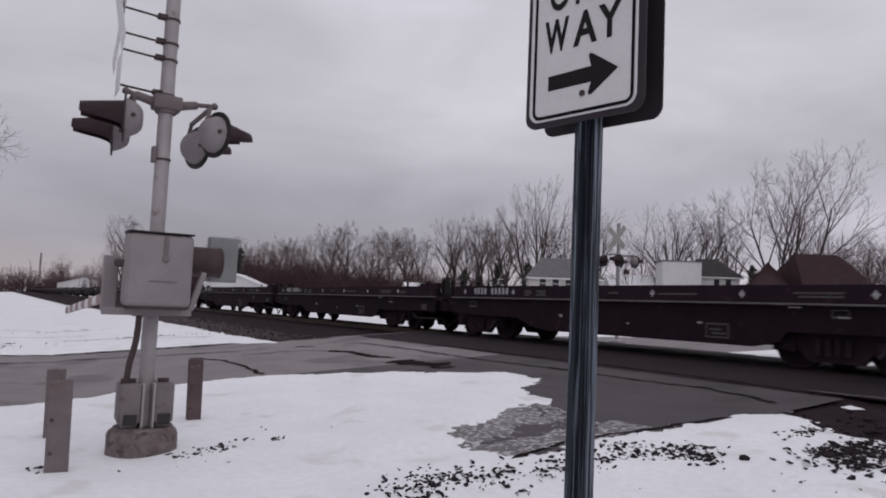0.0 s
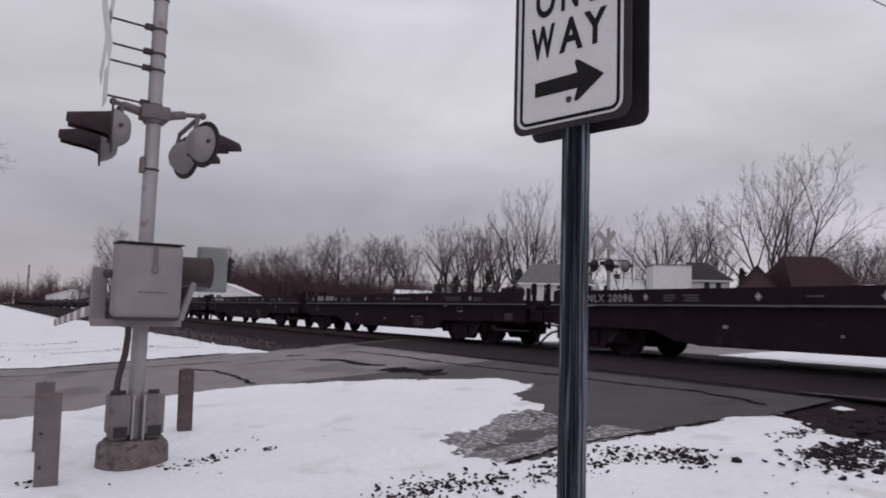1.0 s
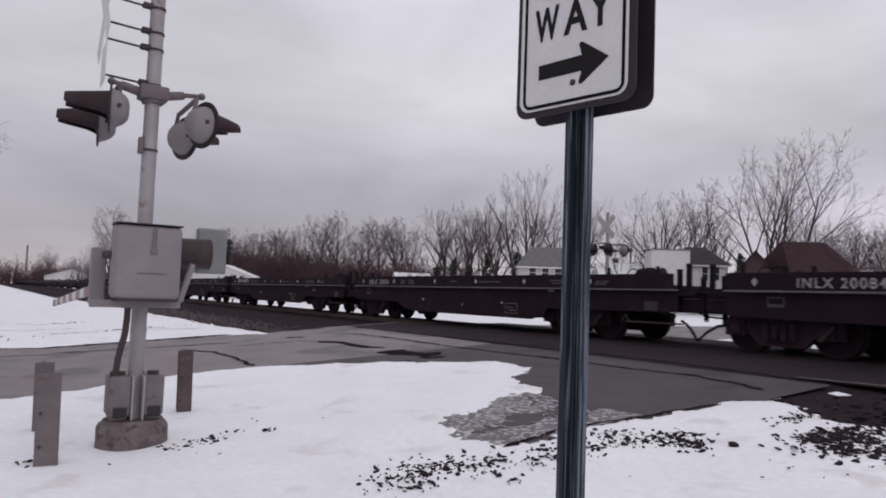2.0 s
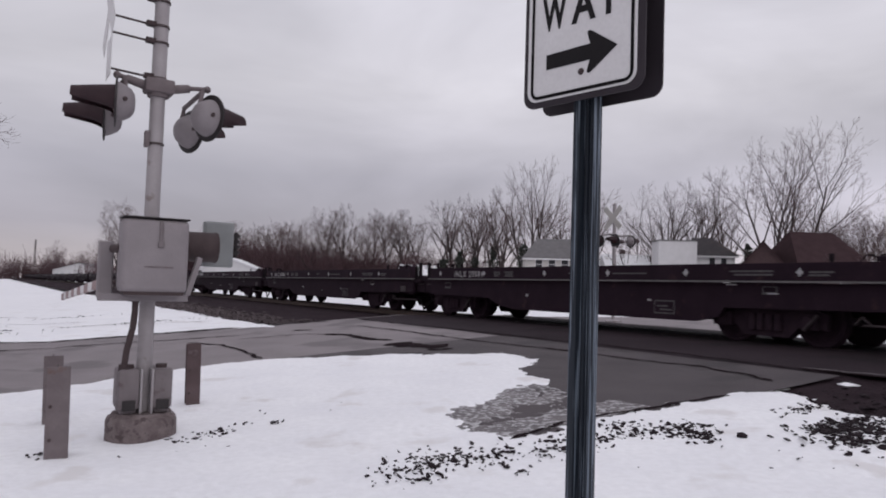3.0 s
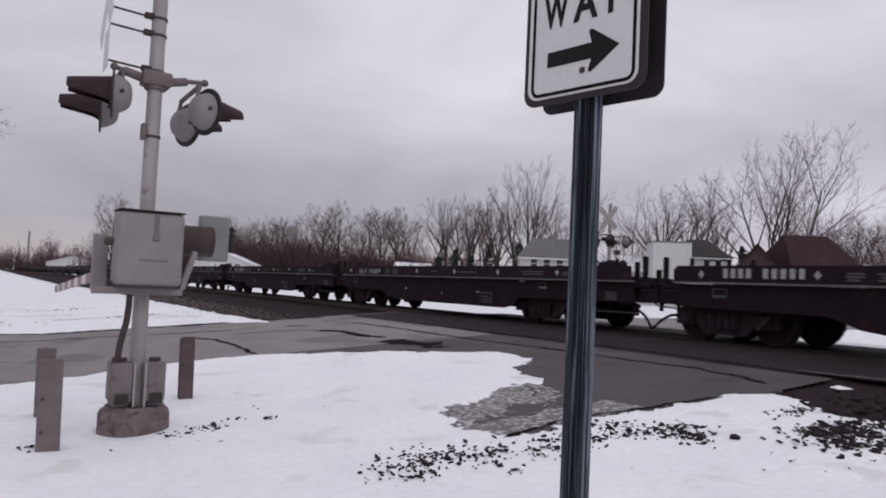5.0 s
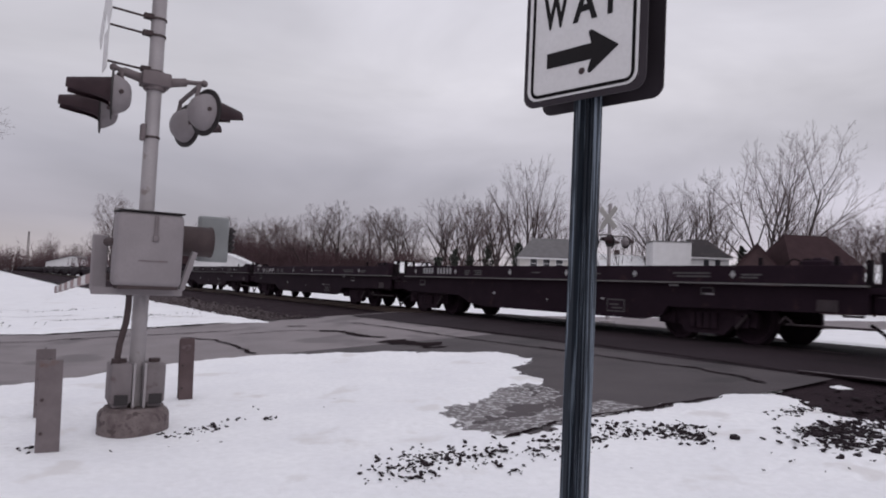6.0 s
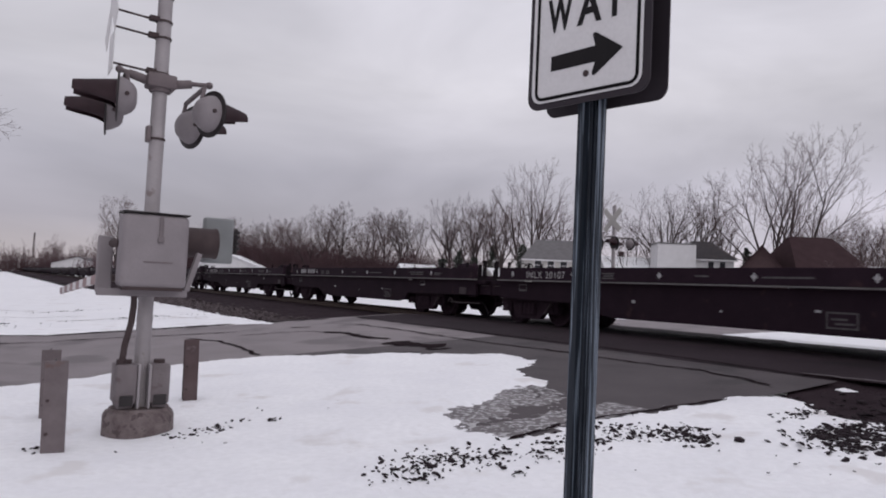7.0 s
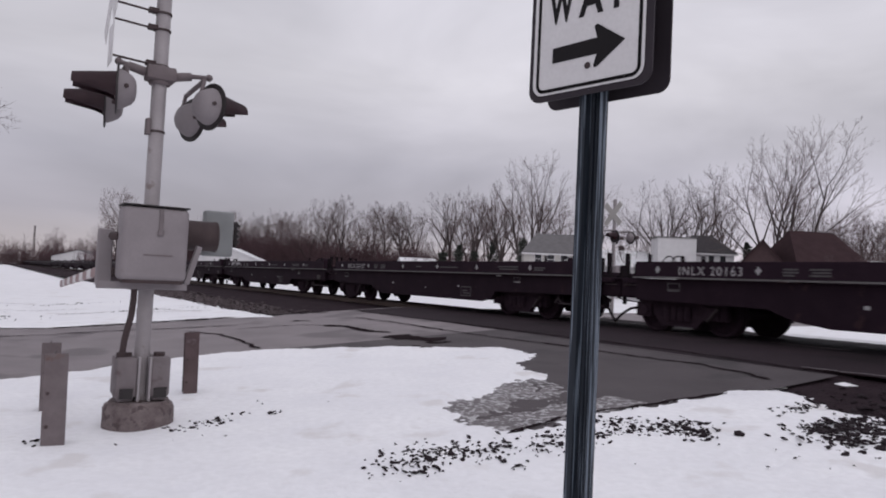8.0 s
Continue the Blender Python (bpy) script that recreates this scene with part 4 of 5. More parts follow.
def one_way_sign():
    WID, HGT = 0.468, 0.61
    st = thing("one_way_sign", pose(0.436, 2.264, 0.0, 0, 0, -46.6) @ pose(0, 0, 0, 0, 0.33, 0), "black and white one way sign on a dark blue channel post", "road sign")
    z0 = 2.1056
    zc = z0 + HGT / 2
    bm = bmesh.new()
    prof = [(-0.05, 0.012), (-0.05, 0.02), (-0.034, 0.022), (-0.024, 0.07), (-0.01, 0.073), (-0.006, 0.066), (0.006, 0.066), (0.01, 0.073), (0.024, 0.07), (0.034, 0.022), (0.05, 0.02), (0.05, 0.012), (0.027, 0.014), (0.02, 0.04), (0.013, 0.041), (0.01, 0.034), (0.005, 0.034), (0.002, 0.041), (-0.002, 0.041), (-0.005, 0.034), (-0.01, 0.034), (-0.013, 0.041), (-0.02, 0.04), (-0.027, 0.014)]
    prof = [(x - 0.002, y * 0.94 + 0.022) for x, y in prof]
    lo = [bm.verts.new((x, y, -0.3)) for x, y in prof]
    hi = [bm.verts.new((x, y, 2.75)) for x, y in prof]
    bm.faces.new(lo), bm.faces.new(hi)
    for i in range(len(prof)):
        bm.faces.new((lo[i], lo[(i + 1) % len(prof)], hi[(i + 1) % len(prof)], hi[i]))
    bmesh.ops.recalc_face_normals(bm, faces=bm.faces[:])
    post = part("channel_post", bm, M_CHAN, st, "dark blue steel U-channel post, rib highlights streaked into its colour")
    for i in range(4):
        bm = bmesh.new()
        rod(bm, (0, 0.084, 1.9 - i * 0.3), (0, 0.0852, 1.9 - i * 0.3), 0.005, seg=10)
        part("post_hole", bm, M_BLACK, post)
    front = bmesh.new()
    prism(front, rounded(WID, HGT, 0.045), 0.006, Matrix.Translation((-0.006, 0, zc)))
    panel = part("sign_panel", front, M_BACK, st, "dark grey sign plate")
    bm = bmesh.new()
    prism(bm, rounded(0.4245, 0.572, 0.04), 0.002, Matrix.Translation((-0.01, -0.003, z0 + 0.0205 + 0.286)))
    part("sign_face", bm, M_SIGN, panel, "white reflective sign face")
    bm = bmesh.new()
    ring_plate(bm, 0.4, 0.556, 0.033, 0.0115, -0.0045, 0.001)
    for v in bm.verts:
        v.co += Vector((-0.0076, 0, z0 + 0.0275 + 0.278))
    part("border_line", bm, M_INK, panel)
    # narrow block letters
    for x, z, wide, ch in ((-0.146, 0.405, 0.66, "O"), (-0.041, 0.405, 0.64, "N"), (0.073, 0.405, 0.66, "E"),
                                 (-0.159, 0.2595, 0.57, "W"), (-0.037, 0.2595, 0.8, "A"), (0.062, 0.2595, 0.78, "Y")):
        up = Matrix(((wide, 0, 0, x), (0, 0, -1, -0.0042), (0, 1, 0, z0 + z), (0, 0, 0, 1)))
        letters(ch, 0.157, up, M_INK, panel, "letter", 1.0, 0.004)
    bm = bmesh.new()
    arrow = [(-0.142, 0.1235), (0.033, 0.1235), (0.022, 0.09), (0.024, 0.083), (0.031, 0.0805), (0.04, 0.085), (0.1345, 0.1505), (0.04, 0.216), (0.031, 0.22), (0.024, 0.218), (0.022, 0.211), (0.033, 0.176), (-0.142, 0.174)]
    prism(bm, arrow, 0.001, Matrix.Translation((0, -0.0046, z0)))
    part("arrow", bm, M_INK, panel)
    for z in (0.0915, 0.55):
        bm = bmesh.new()
        lathe(bm, [(0.011, 0), (0.01, 0.004), (0.005, 0.007)], 14, Matrix.Translation((0.0, -0.004, z0 + z)) @ Matrix.Rotation(radians(90), 4, "X"))
        rod(bm, (0, 0.004, z0 + z), (0, 0.064, z0 + z), 0.012, seg=10)
        part("bolt", bm, M_RUSTY, panel)
    bm = bmesh.new()
    prism(bm, rounded(WID, HGT, 0.04), 0.006, Matrix.Translation((-0.005, 0.102, zc - 0.004)))
    part("rear_panel", bm, M_BACK, st, "dark sign plate facing the other way")
    bm = bmesh.new()
    box(bm, (0, 0.094, zc - 0.2), (0.04, 0.018, 0.04))
    box(bm, (0, 0.094, zc + 0.2), (0.04, 0.018, 0.04))
    part("spacer", bm, M_PLATE, st)


def far_signal():
    p = Vector((6.35, 26.0, 0))
    s, u = SU(p.x, p.y)
    z0 = base_z(s, u)
    sig = thing("crossing_signal", Matrix.Translation((p.x, p.y, z0 - 0.05)) @ pose(0, 0, 0, 0, 0, TURN), "grey crossing signal with dark lamps beyond the track", "crossing signal")
    bm = bmesh.new()
    lathe(bm, [(0.3, 0), (0.3, 0.2), (0.07, 0.25), (0.07, 4.5), (0.02, 4.55)], 16)
    part("mast", bm, M_ALU, sig, "", True)
    for x, k in ((-0.36, -1), (0.45, 1)):
        for y in (-0.38, 0.38):
            disc_lamp(sig, x, y, 3.12, k)
        bm = bmesh.new()
        rod(bm, (0, 0, 3.35), (x, 0, 3.35), 0.03)
        rod(bm, (x, -0.4, 3.35), (x, 0.4, 3.35), 0.03)
        rod(bm, (x, -0.38, 3.35), (x, -0.38, 3.1), 0.02)
        rod(bm, (x, 0.38, 3.35), (x, 0.38, 3.1), 0.02)
        part("lamp_arm", bm, M_ALU, sig)
    crossbuck(sig, -0.1, 3.98, 0.55, M_CREAM)
    bm = bmesh.new()
    box(bm, (0, -0.25, 1.75), (0.56, 0.3, 0.65))
    bevel(bm, 0.04, 2)
    part("mechanism_case", bm, M_CASE, sig)
    bm = bmesh.new()
    box(bm, (-0.7, 0.3, 1.9), (0.3, 0.1, 0.46))
    part("counterweight", bm, M_PLATE, sig)
    bm = bmesh.new()
    box(bm, (0.36, -2.1, 1.5), (0.035, 4.4, 0.1))
    part("gate_arm", bm, M_SIGN, sig)


crossing_signal()
guard_post(6.52, 0.535, -0.05, 0.825, 0.172, TURN - 6, "weathered brown steel guard post standing in snow", M_POST)
guard_post(8.02, 0.6, -0.05, 0.765, 0.17, TURN - 6, "shorter weathered steel guard post standing in snow", M_POST)
guard_post(8.28, 2.0, 0.0, 0.79, 0.15, TURN - 8, "rusty dark steel guard post standing in snow", M_RUSTPOST)
one_way_sign()
far_signal()


# ---- stones ----
def stone_mesh(bm, p, r, rnd):
    vs = bmesh.ops.create_icosphere(bm, subdivisions=1, radius=1.0)["verts"]
    sc = Vector((r * rnd.uniform(0.8, 1.7), r * rnd.uniform(0.5, 1.0), r * rnd.uniform(0.28, 0.55)))
    q = Euler((rnd.uniform(-0.4, 0.4), rnd.uniform(-0.4, 0.4), rnd.uniform(0, 6.3))).to_matrix()
    for v in vs:
        k = 1 + rnd.uniform(-0.28, 0.2)
        v.co = q @ Vector((v.co.x * sc.x * k, v.co.y * sc.y * k, v.co.z * sc.z * k)) + p


def scatter(name, spots, material, label, seed, sink=0.2):
    """Stones in joined form: (s, u, spread s, spread u, count, size) patches."""
    rnd = random.Random(seed)
    vs, fs = [], []
    tmpl = []
    for i in range(12):
        b = bmesh.new()
        stone_mesh(b, Vector((0, 0, 0)), 1.0, rnd)
        b.verts.index_update()
        tmpl.append(([v.co.copy() for v in b.verts], [tuple(v.index for v in f.verts) for f in b.faces]))
        b.free()
    for s0, u0, ds, du, n, size, snowy in spots:
        for _ in range(n):
            s, u = s0 + rnd.gauss(0, ds), u0 + rnd.gauss(0, du)
            r = size * min(math.exp(rnd.gauss(0, 0.4)), 2.1)
            tv, tf = rnd.choice(tmpl)
            z = base_z(s, u) + (0.05 if snowy == 1 else 0.0)
            if snowy == 2:
                t = min(max((u - 5.9) / 4.0, 0), 1)
                z = 0.29 + 0.24 * t
            p = W(s, u, z + r * (0.3 - sink))
            a = rnd.uniform(0, 6.3)
            ca, sa = math.cos(a) * r, math.sin(a) * r
            k = len(vs)
            vs += [(p.x + ca * v.x - sa * v.y, p.y + sa * v.x + ca * v.y, p.z + r * v.z) for v in tv]
            fs += [tuple(i + k for i in f) for f in tf]
    me = bpy.data.meshes.new(name)
    me.from_pydata(vs, [], fs)
    me.materials.append(material)
    return tagged(new(name, me), label, "gravel", kind="stuff")


def build_stones():
    rnd = random.Random(5)
    band = []
    for i in range(26):
        f = i / 25
        u, s = 2.5 + 2.5 * f, 4.5 - 0.22 * f + 0.12 * math.sin(f * 9)
        n = int(16 + 22 * math.exp(-((f - 0.16) / 0.13) ** 2))
        band.append((s, u, 0.17, 0.1, n, 0.0135, 1))
    band += [(4.06, 5.05, 0.12, 0.16, 100, 0.015, 1), (3.85, 5.05, 0.12, 0.12, 80, 0.016, 1), (4.2, 4.75, 0.12, 0.14, 45, 0.014, 1), (4.1, 5.3, 0.08, 0.12, 28, 0.014, 1)]
    band += [(6.6, 1.62, 0.07, 0.1, 26, 0.015, 1), (6.68, 1.84, 0.06, 0.09, 26, 0.015, 1), (6.85, 2.15, 0.04, 0.05, 5, 0.014, 1), (6.72, 2.42, 0.03, 0.07, 8, 0.015, 1), (7.3, 2.6, 0.2, 0.3, 4, 0.012, 1), (3.6, 5.27, 0.01, 0.015, 3, 0.03, 1),
             (3.95, 3.27, 0.03, 0.04, 7, 0.019, 1), (4.28, 2.69, 0.04, 0.05, 9, 0.019, 1), (6.45, 1.35, 0.2, 0.3, 5, 0.012, 1), (6.55, 0.4, 0.1, 0.1, 8, 0.015, 1)]
    for i in range(9):
        band.append((rnd.uniform(20.5, 31), rnd.uniform(-3.5, 4.5), rnd.uniform(0.05, 0.3), rnd.uniform(0.25, 0.9), rnd.randint(12, 45), 0.018, 1))
    band += [(2.95, 5.0, 0.3, 0.3, 8, 0.008, 1)]
    scatter("snow_gravel", band, M_STONE, "dark gravel scattered over the snow", 3)
    edge = [(3.86, 6.7, 0.07, 0.28, 80, 0.013, 1), (3.32, 6.05, 0.1, 0.22, 170, 0.016, 1), (3.15, 6.3, 0.16, 0.26, 210, 0.017, 1), (3.0, 5.7, 0.1, 0.12, 50, 0.016, 1), (2.75, 6.2, 0.2, 0.32, 330, 0.018, 1), (2.5, 6.7, 0.35, 0.2, 200, 0.019, 1), (2.0, 6.7, 0.5, 0.35, 380, 0.022, 1)]
    scatter("ballast_gravel", edge, M_STONE, "dark ballast stones spilling onto the snow", 4)
    scatter("ballast_gravel", [(2.2, 8.2, 1.0, 0.9, 1500, 0.026, 2), (0.0, 8.0, 1.6, 1.2, 900, 0.03, 2)], M_STONE, "dark ballast stones beside the crossing", 8, 0.0)
    field = []
    for i in range(16):
        field.append((18.9 + i * 1.1, 6.9, 0.5, 0.45, 170, 0.032 + 0.0015 * i, 2))
    scatter("ballast_gravel", field, M_GREYSTONE, "grey crushed ballast stones along the track", 6, 0.0)


build_stones()


# ---- houses beyond the track ----
def window(parent, x, y, z, w, h, face=-1):
    """A sash window on a wall that faces -y (or x when face is 1)."""
    def slab(cx, cz, ww, hh, out, t):
        b = bmesh.new()
        if face == -1:
            box(b, (cx, y - out, cz), (ww, t, hh))
        else:
            box(b, (x + out, cx, cz), (t, ww, hh))
        return b
    c = x if face == -1 else y
    win = part("window", slab(c, z, w + 0.16, h + 0.16, 0.03, 0.06), M_WHITEWALL, parent)
    part("pane", slab(c, z + h / 4 + 0.01, w, h / 2 - 0.04, 0.065, 0.02), M_GLASS, win)
    part("pane", slab(c, z - h / 4 - 0.01, w, h / 2 - 0.04, 0.065, 0.02), M_GLASS, win)


def house(x, y, turn, w, d, wall_h, roof_h, wall_m, roof_m, label, windows=(), side_windows=(), over=0.35, hip=0.0, chimney=None):
    s, u = SU(x, y)
    z0 = base_z(s, u) - 0.3
    h = thing("house", pose(x, y, z0, 0, 0, turn), label, "house", "houses beyond the track")
    bm = bmesh.new()
    gable = [(-d / 2, 0), (d / 2, 0), (d / 2, wall_h)] + ([] if hip else [(0, wall_h + roof_h)]) + [(-d / 2, wall_h)]
    prism(bm, gable, w, Matrix(((0, 1, 0, -w / 2), (1, 0, 0, 0), (0, 0, 1, 0), (0, 0, 0, 1))))
    bmesh.ops.recalc_face_normals(bm, faces=bm.faces[:])
    part("wall", bm, wall_m, h)
    for k in (-1, 1):
        bm = bmesh.new()
        e = d / 2 + over
        drop = roof_h * over / (d / 2)
        r = [(-w / 2 - over, k * e, wall_h - drop), (w / 2 + over, k * e, wall_h - drop), (w / 2 + over - hip, 0, wall_h + roof_h), (-w / 2 - over + hip, 0, wall_h + roof_h)]
        lo = [bm.verts.new(p) for p in r]
        hi = [bm.verts.new((a, b, c + 0.16)) for a, b, c in r]
        bm.faces.new(lo), bm.faces.new(hi)
        for i in range(4):
            bm.faces.new((lo[i], lo[(i + 1) % 4], hi[(i + 1) % 4], hi[i]))
        if hip:
            t = [bm.verts.new((k * (w / 2 + over), -e, wall_h - drop)), bm.verts.new((k * (w / 2 + over), e, wall_h - drop)), bm.verts.new((k * (w / 2 + over - hip), 0, wall_h + roof_h + 0.16))]
            bm.faces.new(t)
        bmesh.ops.recalc_face_normals(bm, faces=bm.faces[:])
        part("roof", bm, roof_m, h)
    if chimney:
        bm = bmesh.new()
        box(bm, (chimney, 0.3, wall_h + roof_h + 0.2), (0.6, 0.6, 1.2))
        part("chimney", bm, M_BRICK, h)
    bm = bmesh.new()
    box(bm, (0, -d / 2 - over, wall_h - roof_h * over / (d / 2) + 0.02), (w + 2 * over, 0.06, 0.18))
    part("fascia", bm, M_WHITEWALL if wall_m in (M_WHITEWALL, M_CREAM) else roof_m, h)
    for wx, wz, ww, wh in windows:
        window(h, wx, -d / 2, wz, ww, wh)
    for wy, wz, ww, wh in side_windows:
        window(h, w / 2, wy, wz, ww, wh, 1)
    return h


def build_houses():
    house(31.6, 85.5, -6, 5.6, 7.0, 6.2, 2.1, M_WHITEWALL, M_ROOFDARK, "white two-storey house with a dark shingle roof",
          [(0.2, 5.1, 0.6, 1.5), (1.5, 5.1, 0.6, 1.5), (-1.6, 2.2, 0.8, 1.5), (1.2, 2.2, 0.8, 1.5)], hip=2.0)
    # tall plain white block in front of it
    b = thing("white_shed", pose(26.75, 80, 0.0, 0, 0, -6), "plain white flat-roofed block building", "building")
    bm = bmesh.new()
    box(bm, (0, 2.0, 3.8), (4.3, 4, 7.6))
    bevel(bm, 0.05, 1)
    part("wall", bm, M_WHITEWALL, b)
    bm = bmesh.new()
    box(bm, (0, 2.0, 7.66), (4.5, 4.2, 0.1))
    part("roof", bm, M_ROOFGREY, b)
    house(14.2, 86, -4, 8.4, 7.0, 5.4, 2.3, M_CREAM, M_ROOFGREY, "cream two-storey house with a grey shingle roof",
          [(-2.6, 4.6, 0.75, 1.5), (-1.1, 4.6, 0.75, 1.5), (0.4, 4.6, 0.75, 1.5), (2.2, 4.6, 0.75, 1.5), (-2.0, 1.6, 0.9, 1.4), (1.5, 1.6, 0.9, 1.4)], [(-1.5, 4.4, 0.8, 1.4), (1.5, 4.4, 0.8, 1.4)], hip=1.9)
    house(32.6, 71, 62, 6.5, 4.4, 4.2, 2.6, M_BRICK, M_BROWN, "brown house with a steep shingle roof", [(0.0, 2.4, 1.0, 1.2)], [(0, 3.4, 0.8, 1.2)])
    house(38.3, 73, 4, 7.4, 8.0, 4.8, 3.4, M_BRICK, M_BROWN, "brown house with a broad hipped roof behind bare trees", [(-2, 3.4, 0.9, 1.3), (1, 3.4, 0.9, 1.3), (3, 3.4, 0.9, 1.3)], hip=1.7)
    house(49.5, 80, 0, 9, 7.0, 4.0, 1.8, M_REDWALL, M_SNOWFAR, "low dark red house with snow on its roof", [(-2.5, 3.0, 1.0, 1.2), (0.5, 3.0, 1.0, 1.2)])
    house(25.0, 96, 0, 6, 6.0, 4.6, 2.0, M_WHITEWALL, M_SNOWFAR, "small white house with snow on its roof", [(-1, 2.8, 0.8, 1.2)], chimney=-0.4)
    house(-3.4, 101, 14, 4.6, 5.0, 3.3, 1.2, M_BRICK, M_SNOWFAR, "low brown house with a snowy roof", [(-1, 2.0, 0.8, 1.0)])
    house(4.2, 104, -12, 5, 6.0, 2.8, 1.6, M_CREAM, M_SNOWFAR, "low pale house with a snowy roof", [(-1, 2.0, 0.8, 1.0)])
    house(8.6, 97, 20, 4.0, 5.0, 3.0, 1.3, M_CREAM, M_SNOWFAR, "small pale house with a snowy roof", [(0, 2.0, 0.8, 1.0)])
    house(-33.0, 113, 94, 9.0, 9.5, 3.4, 1.7, M_WHITEWALL, M_SNOWFAR, "long white building with a low snowy roof", [(1.8, 2.6, 0.7, 0.5)])
    house(-134.5, 268, 98, 18.0, 18.0, 4.2, 2.6, M_WHITEWALL, M_ROOFGREY, "low white building with a shallow grey roof", [(-2, 2.0, 0.9, 1.0), (2, 2.0, 0.9, 1.0)])


# ---- bare trees ----
def grow(rnd, height, spread, lean, twig, kids, trunks=1):
    """Tapered limbs as (a, b, ra, rb) for the trunk with its limbs and for the twigs. kids: side limbs per limb, level by level."""
    thick, thin = [], []

    def aside(d):
        v = Vector((rnd.gauss(0, 1), rnd.gauss(0, 1), rnd.gauss(0, 1)))
        return (v - d * v.dot(d)).normalized()

    def limb(p, d, length, r, level):
        n = (9, 7, 5, 4, 3)[level]
        bend = aside(d) * rnd.uniform(0.1, 0.45)
        rise = (0.3, 0.45, 0.35, 0.15, 0.0)[level]
        shoots = kids[level] if level < len(kids) else 0
        first = (0.3, 0.22, 0.2, 0.15, 0.1)[level]
        spots = sorted(first + (0.97 - first) * (j + rnd.random()) / max(shoots, 1) for j in range(shoots))
        r0, turn = r, rnd.uniform(0, 6.3)
        for i in range(n):
            d = (d + (bend + Vector((0, 0, rise))) / n + aside(d) * rnd.gauss(0, 0.05)).normalized()
            q = p + d * (length / n)
            r1 = max(r0 * (1 - 0.72 * (i + 1) / n), twig * 0.4)
            (thick if level < 2 else thin).append((p, q, r, r1))
            while spots and spots[0] <= (i + 1) / n:
                f = spots.pop(0)
                turn += 2.4
                x = d.orthogonal().normalized()
                side = x * math.cos(turn) + d.cross(x) * math.sin(turn)
                out = rnd.uniform(0.45, 0.85) * spread
                reach = length * (0.82 - 0.42 * f) * rnd.uniform(0.75, 1.1) * (0.95, 0.8, 0.75, 0.75)[min(level, 3)]
                limb(q, (d + side * out).normalized(), reach, max(r1 * rnd.uniform(0.5, 0.72), twig * (1, 0.9, 0.8, 0.6)[min(level, 3)]), level + 1)
            p, r = q, r1

    for k in range(trunks):
        a = 2 * math.pi * k / trunks + rnd.uniform(0, 1)
        tilt = 0.0 if trunks == 1 else rnd.uniform(0.15, 0.55) * spread
        limb(Vector((0.12 * math.cos(a), 0.12 * math.sin(a), -0.3)), Vector((tilt * math.cos(a) + lean, tilt * math.sin(a), 1)).normalized(), height * rnd.uniform(0.7, 0.9), height * 0.019 / (trunks ** 0.3), 0)
    return thick, thin


def limbs_mesh(name, segs, material, sides):
    vs, fs = [], []
    for a, b, ra, rb in segs:
        d = (b - a).normalized()
        x = d.orthogonal().normalized()
        y = d.cross(x)
        k = len(vs)
        for p, r in ((a, ra), (b, rb)):
            for i in range(sides):
                t = 2 * math.pi * i / sides
                vs.append(p + x * (r * math.cos(t)) + y * (r * math.sin(t)))
        for i in range(sides):
            j = (i + 1) % sides
            fs.append((k + i, k + j, k + sides + j, k + sides + i))
    me = bpy.data.meshes.new(name)
    me.from_pydata(vs, [], fs)
    me.materials.append(material)
    return me


def tree(x, y, seed, height, spread=0.9, lean=0.0, twig=0.02, kids=(2, 2, 2), trunks=1, label="bare leafless tree with fine grey-brown twigs"):
    rnd = random.Random(seed)
    thick, thin = grow(rnd, height, spread, lean, twig, kids, trunks)
    top = max(b.z for a, b, ra, rb in thick + thin)
    k = height / top
    t = thing("bare_tree", pose(x, y, 0, 0, 0, 0), label, "tree", "bare trees")
    for nm, segs, m, n in (("trunk", thick, M_BARK, 6), ("crown", thin, M_TWIG, 3)):
        ob = new(nm, limbs_mesh(nm, [(a * k, b * k, ra, rb) for a, b, ra, rb in segs], m, n))
        ob.parent = t
    place(t, x, y, 0, 1)
    return t


def place(t, x, y, turn, size):
    s, u = SU(x, y)
    t.matrix_basis = pose(x, y, base_z(s, u) - 0.1, 0, 0, turn) @ Matrix.Diagonal((size, size, size, 1))


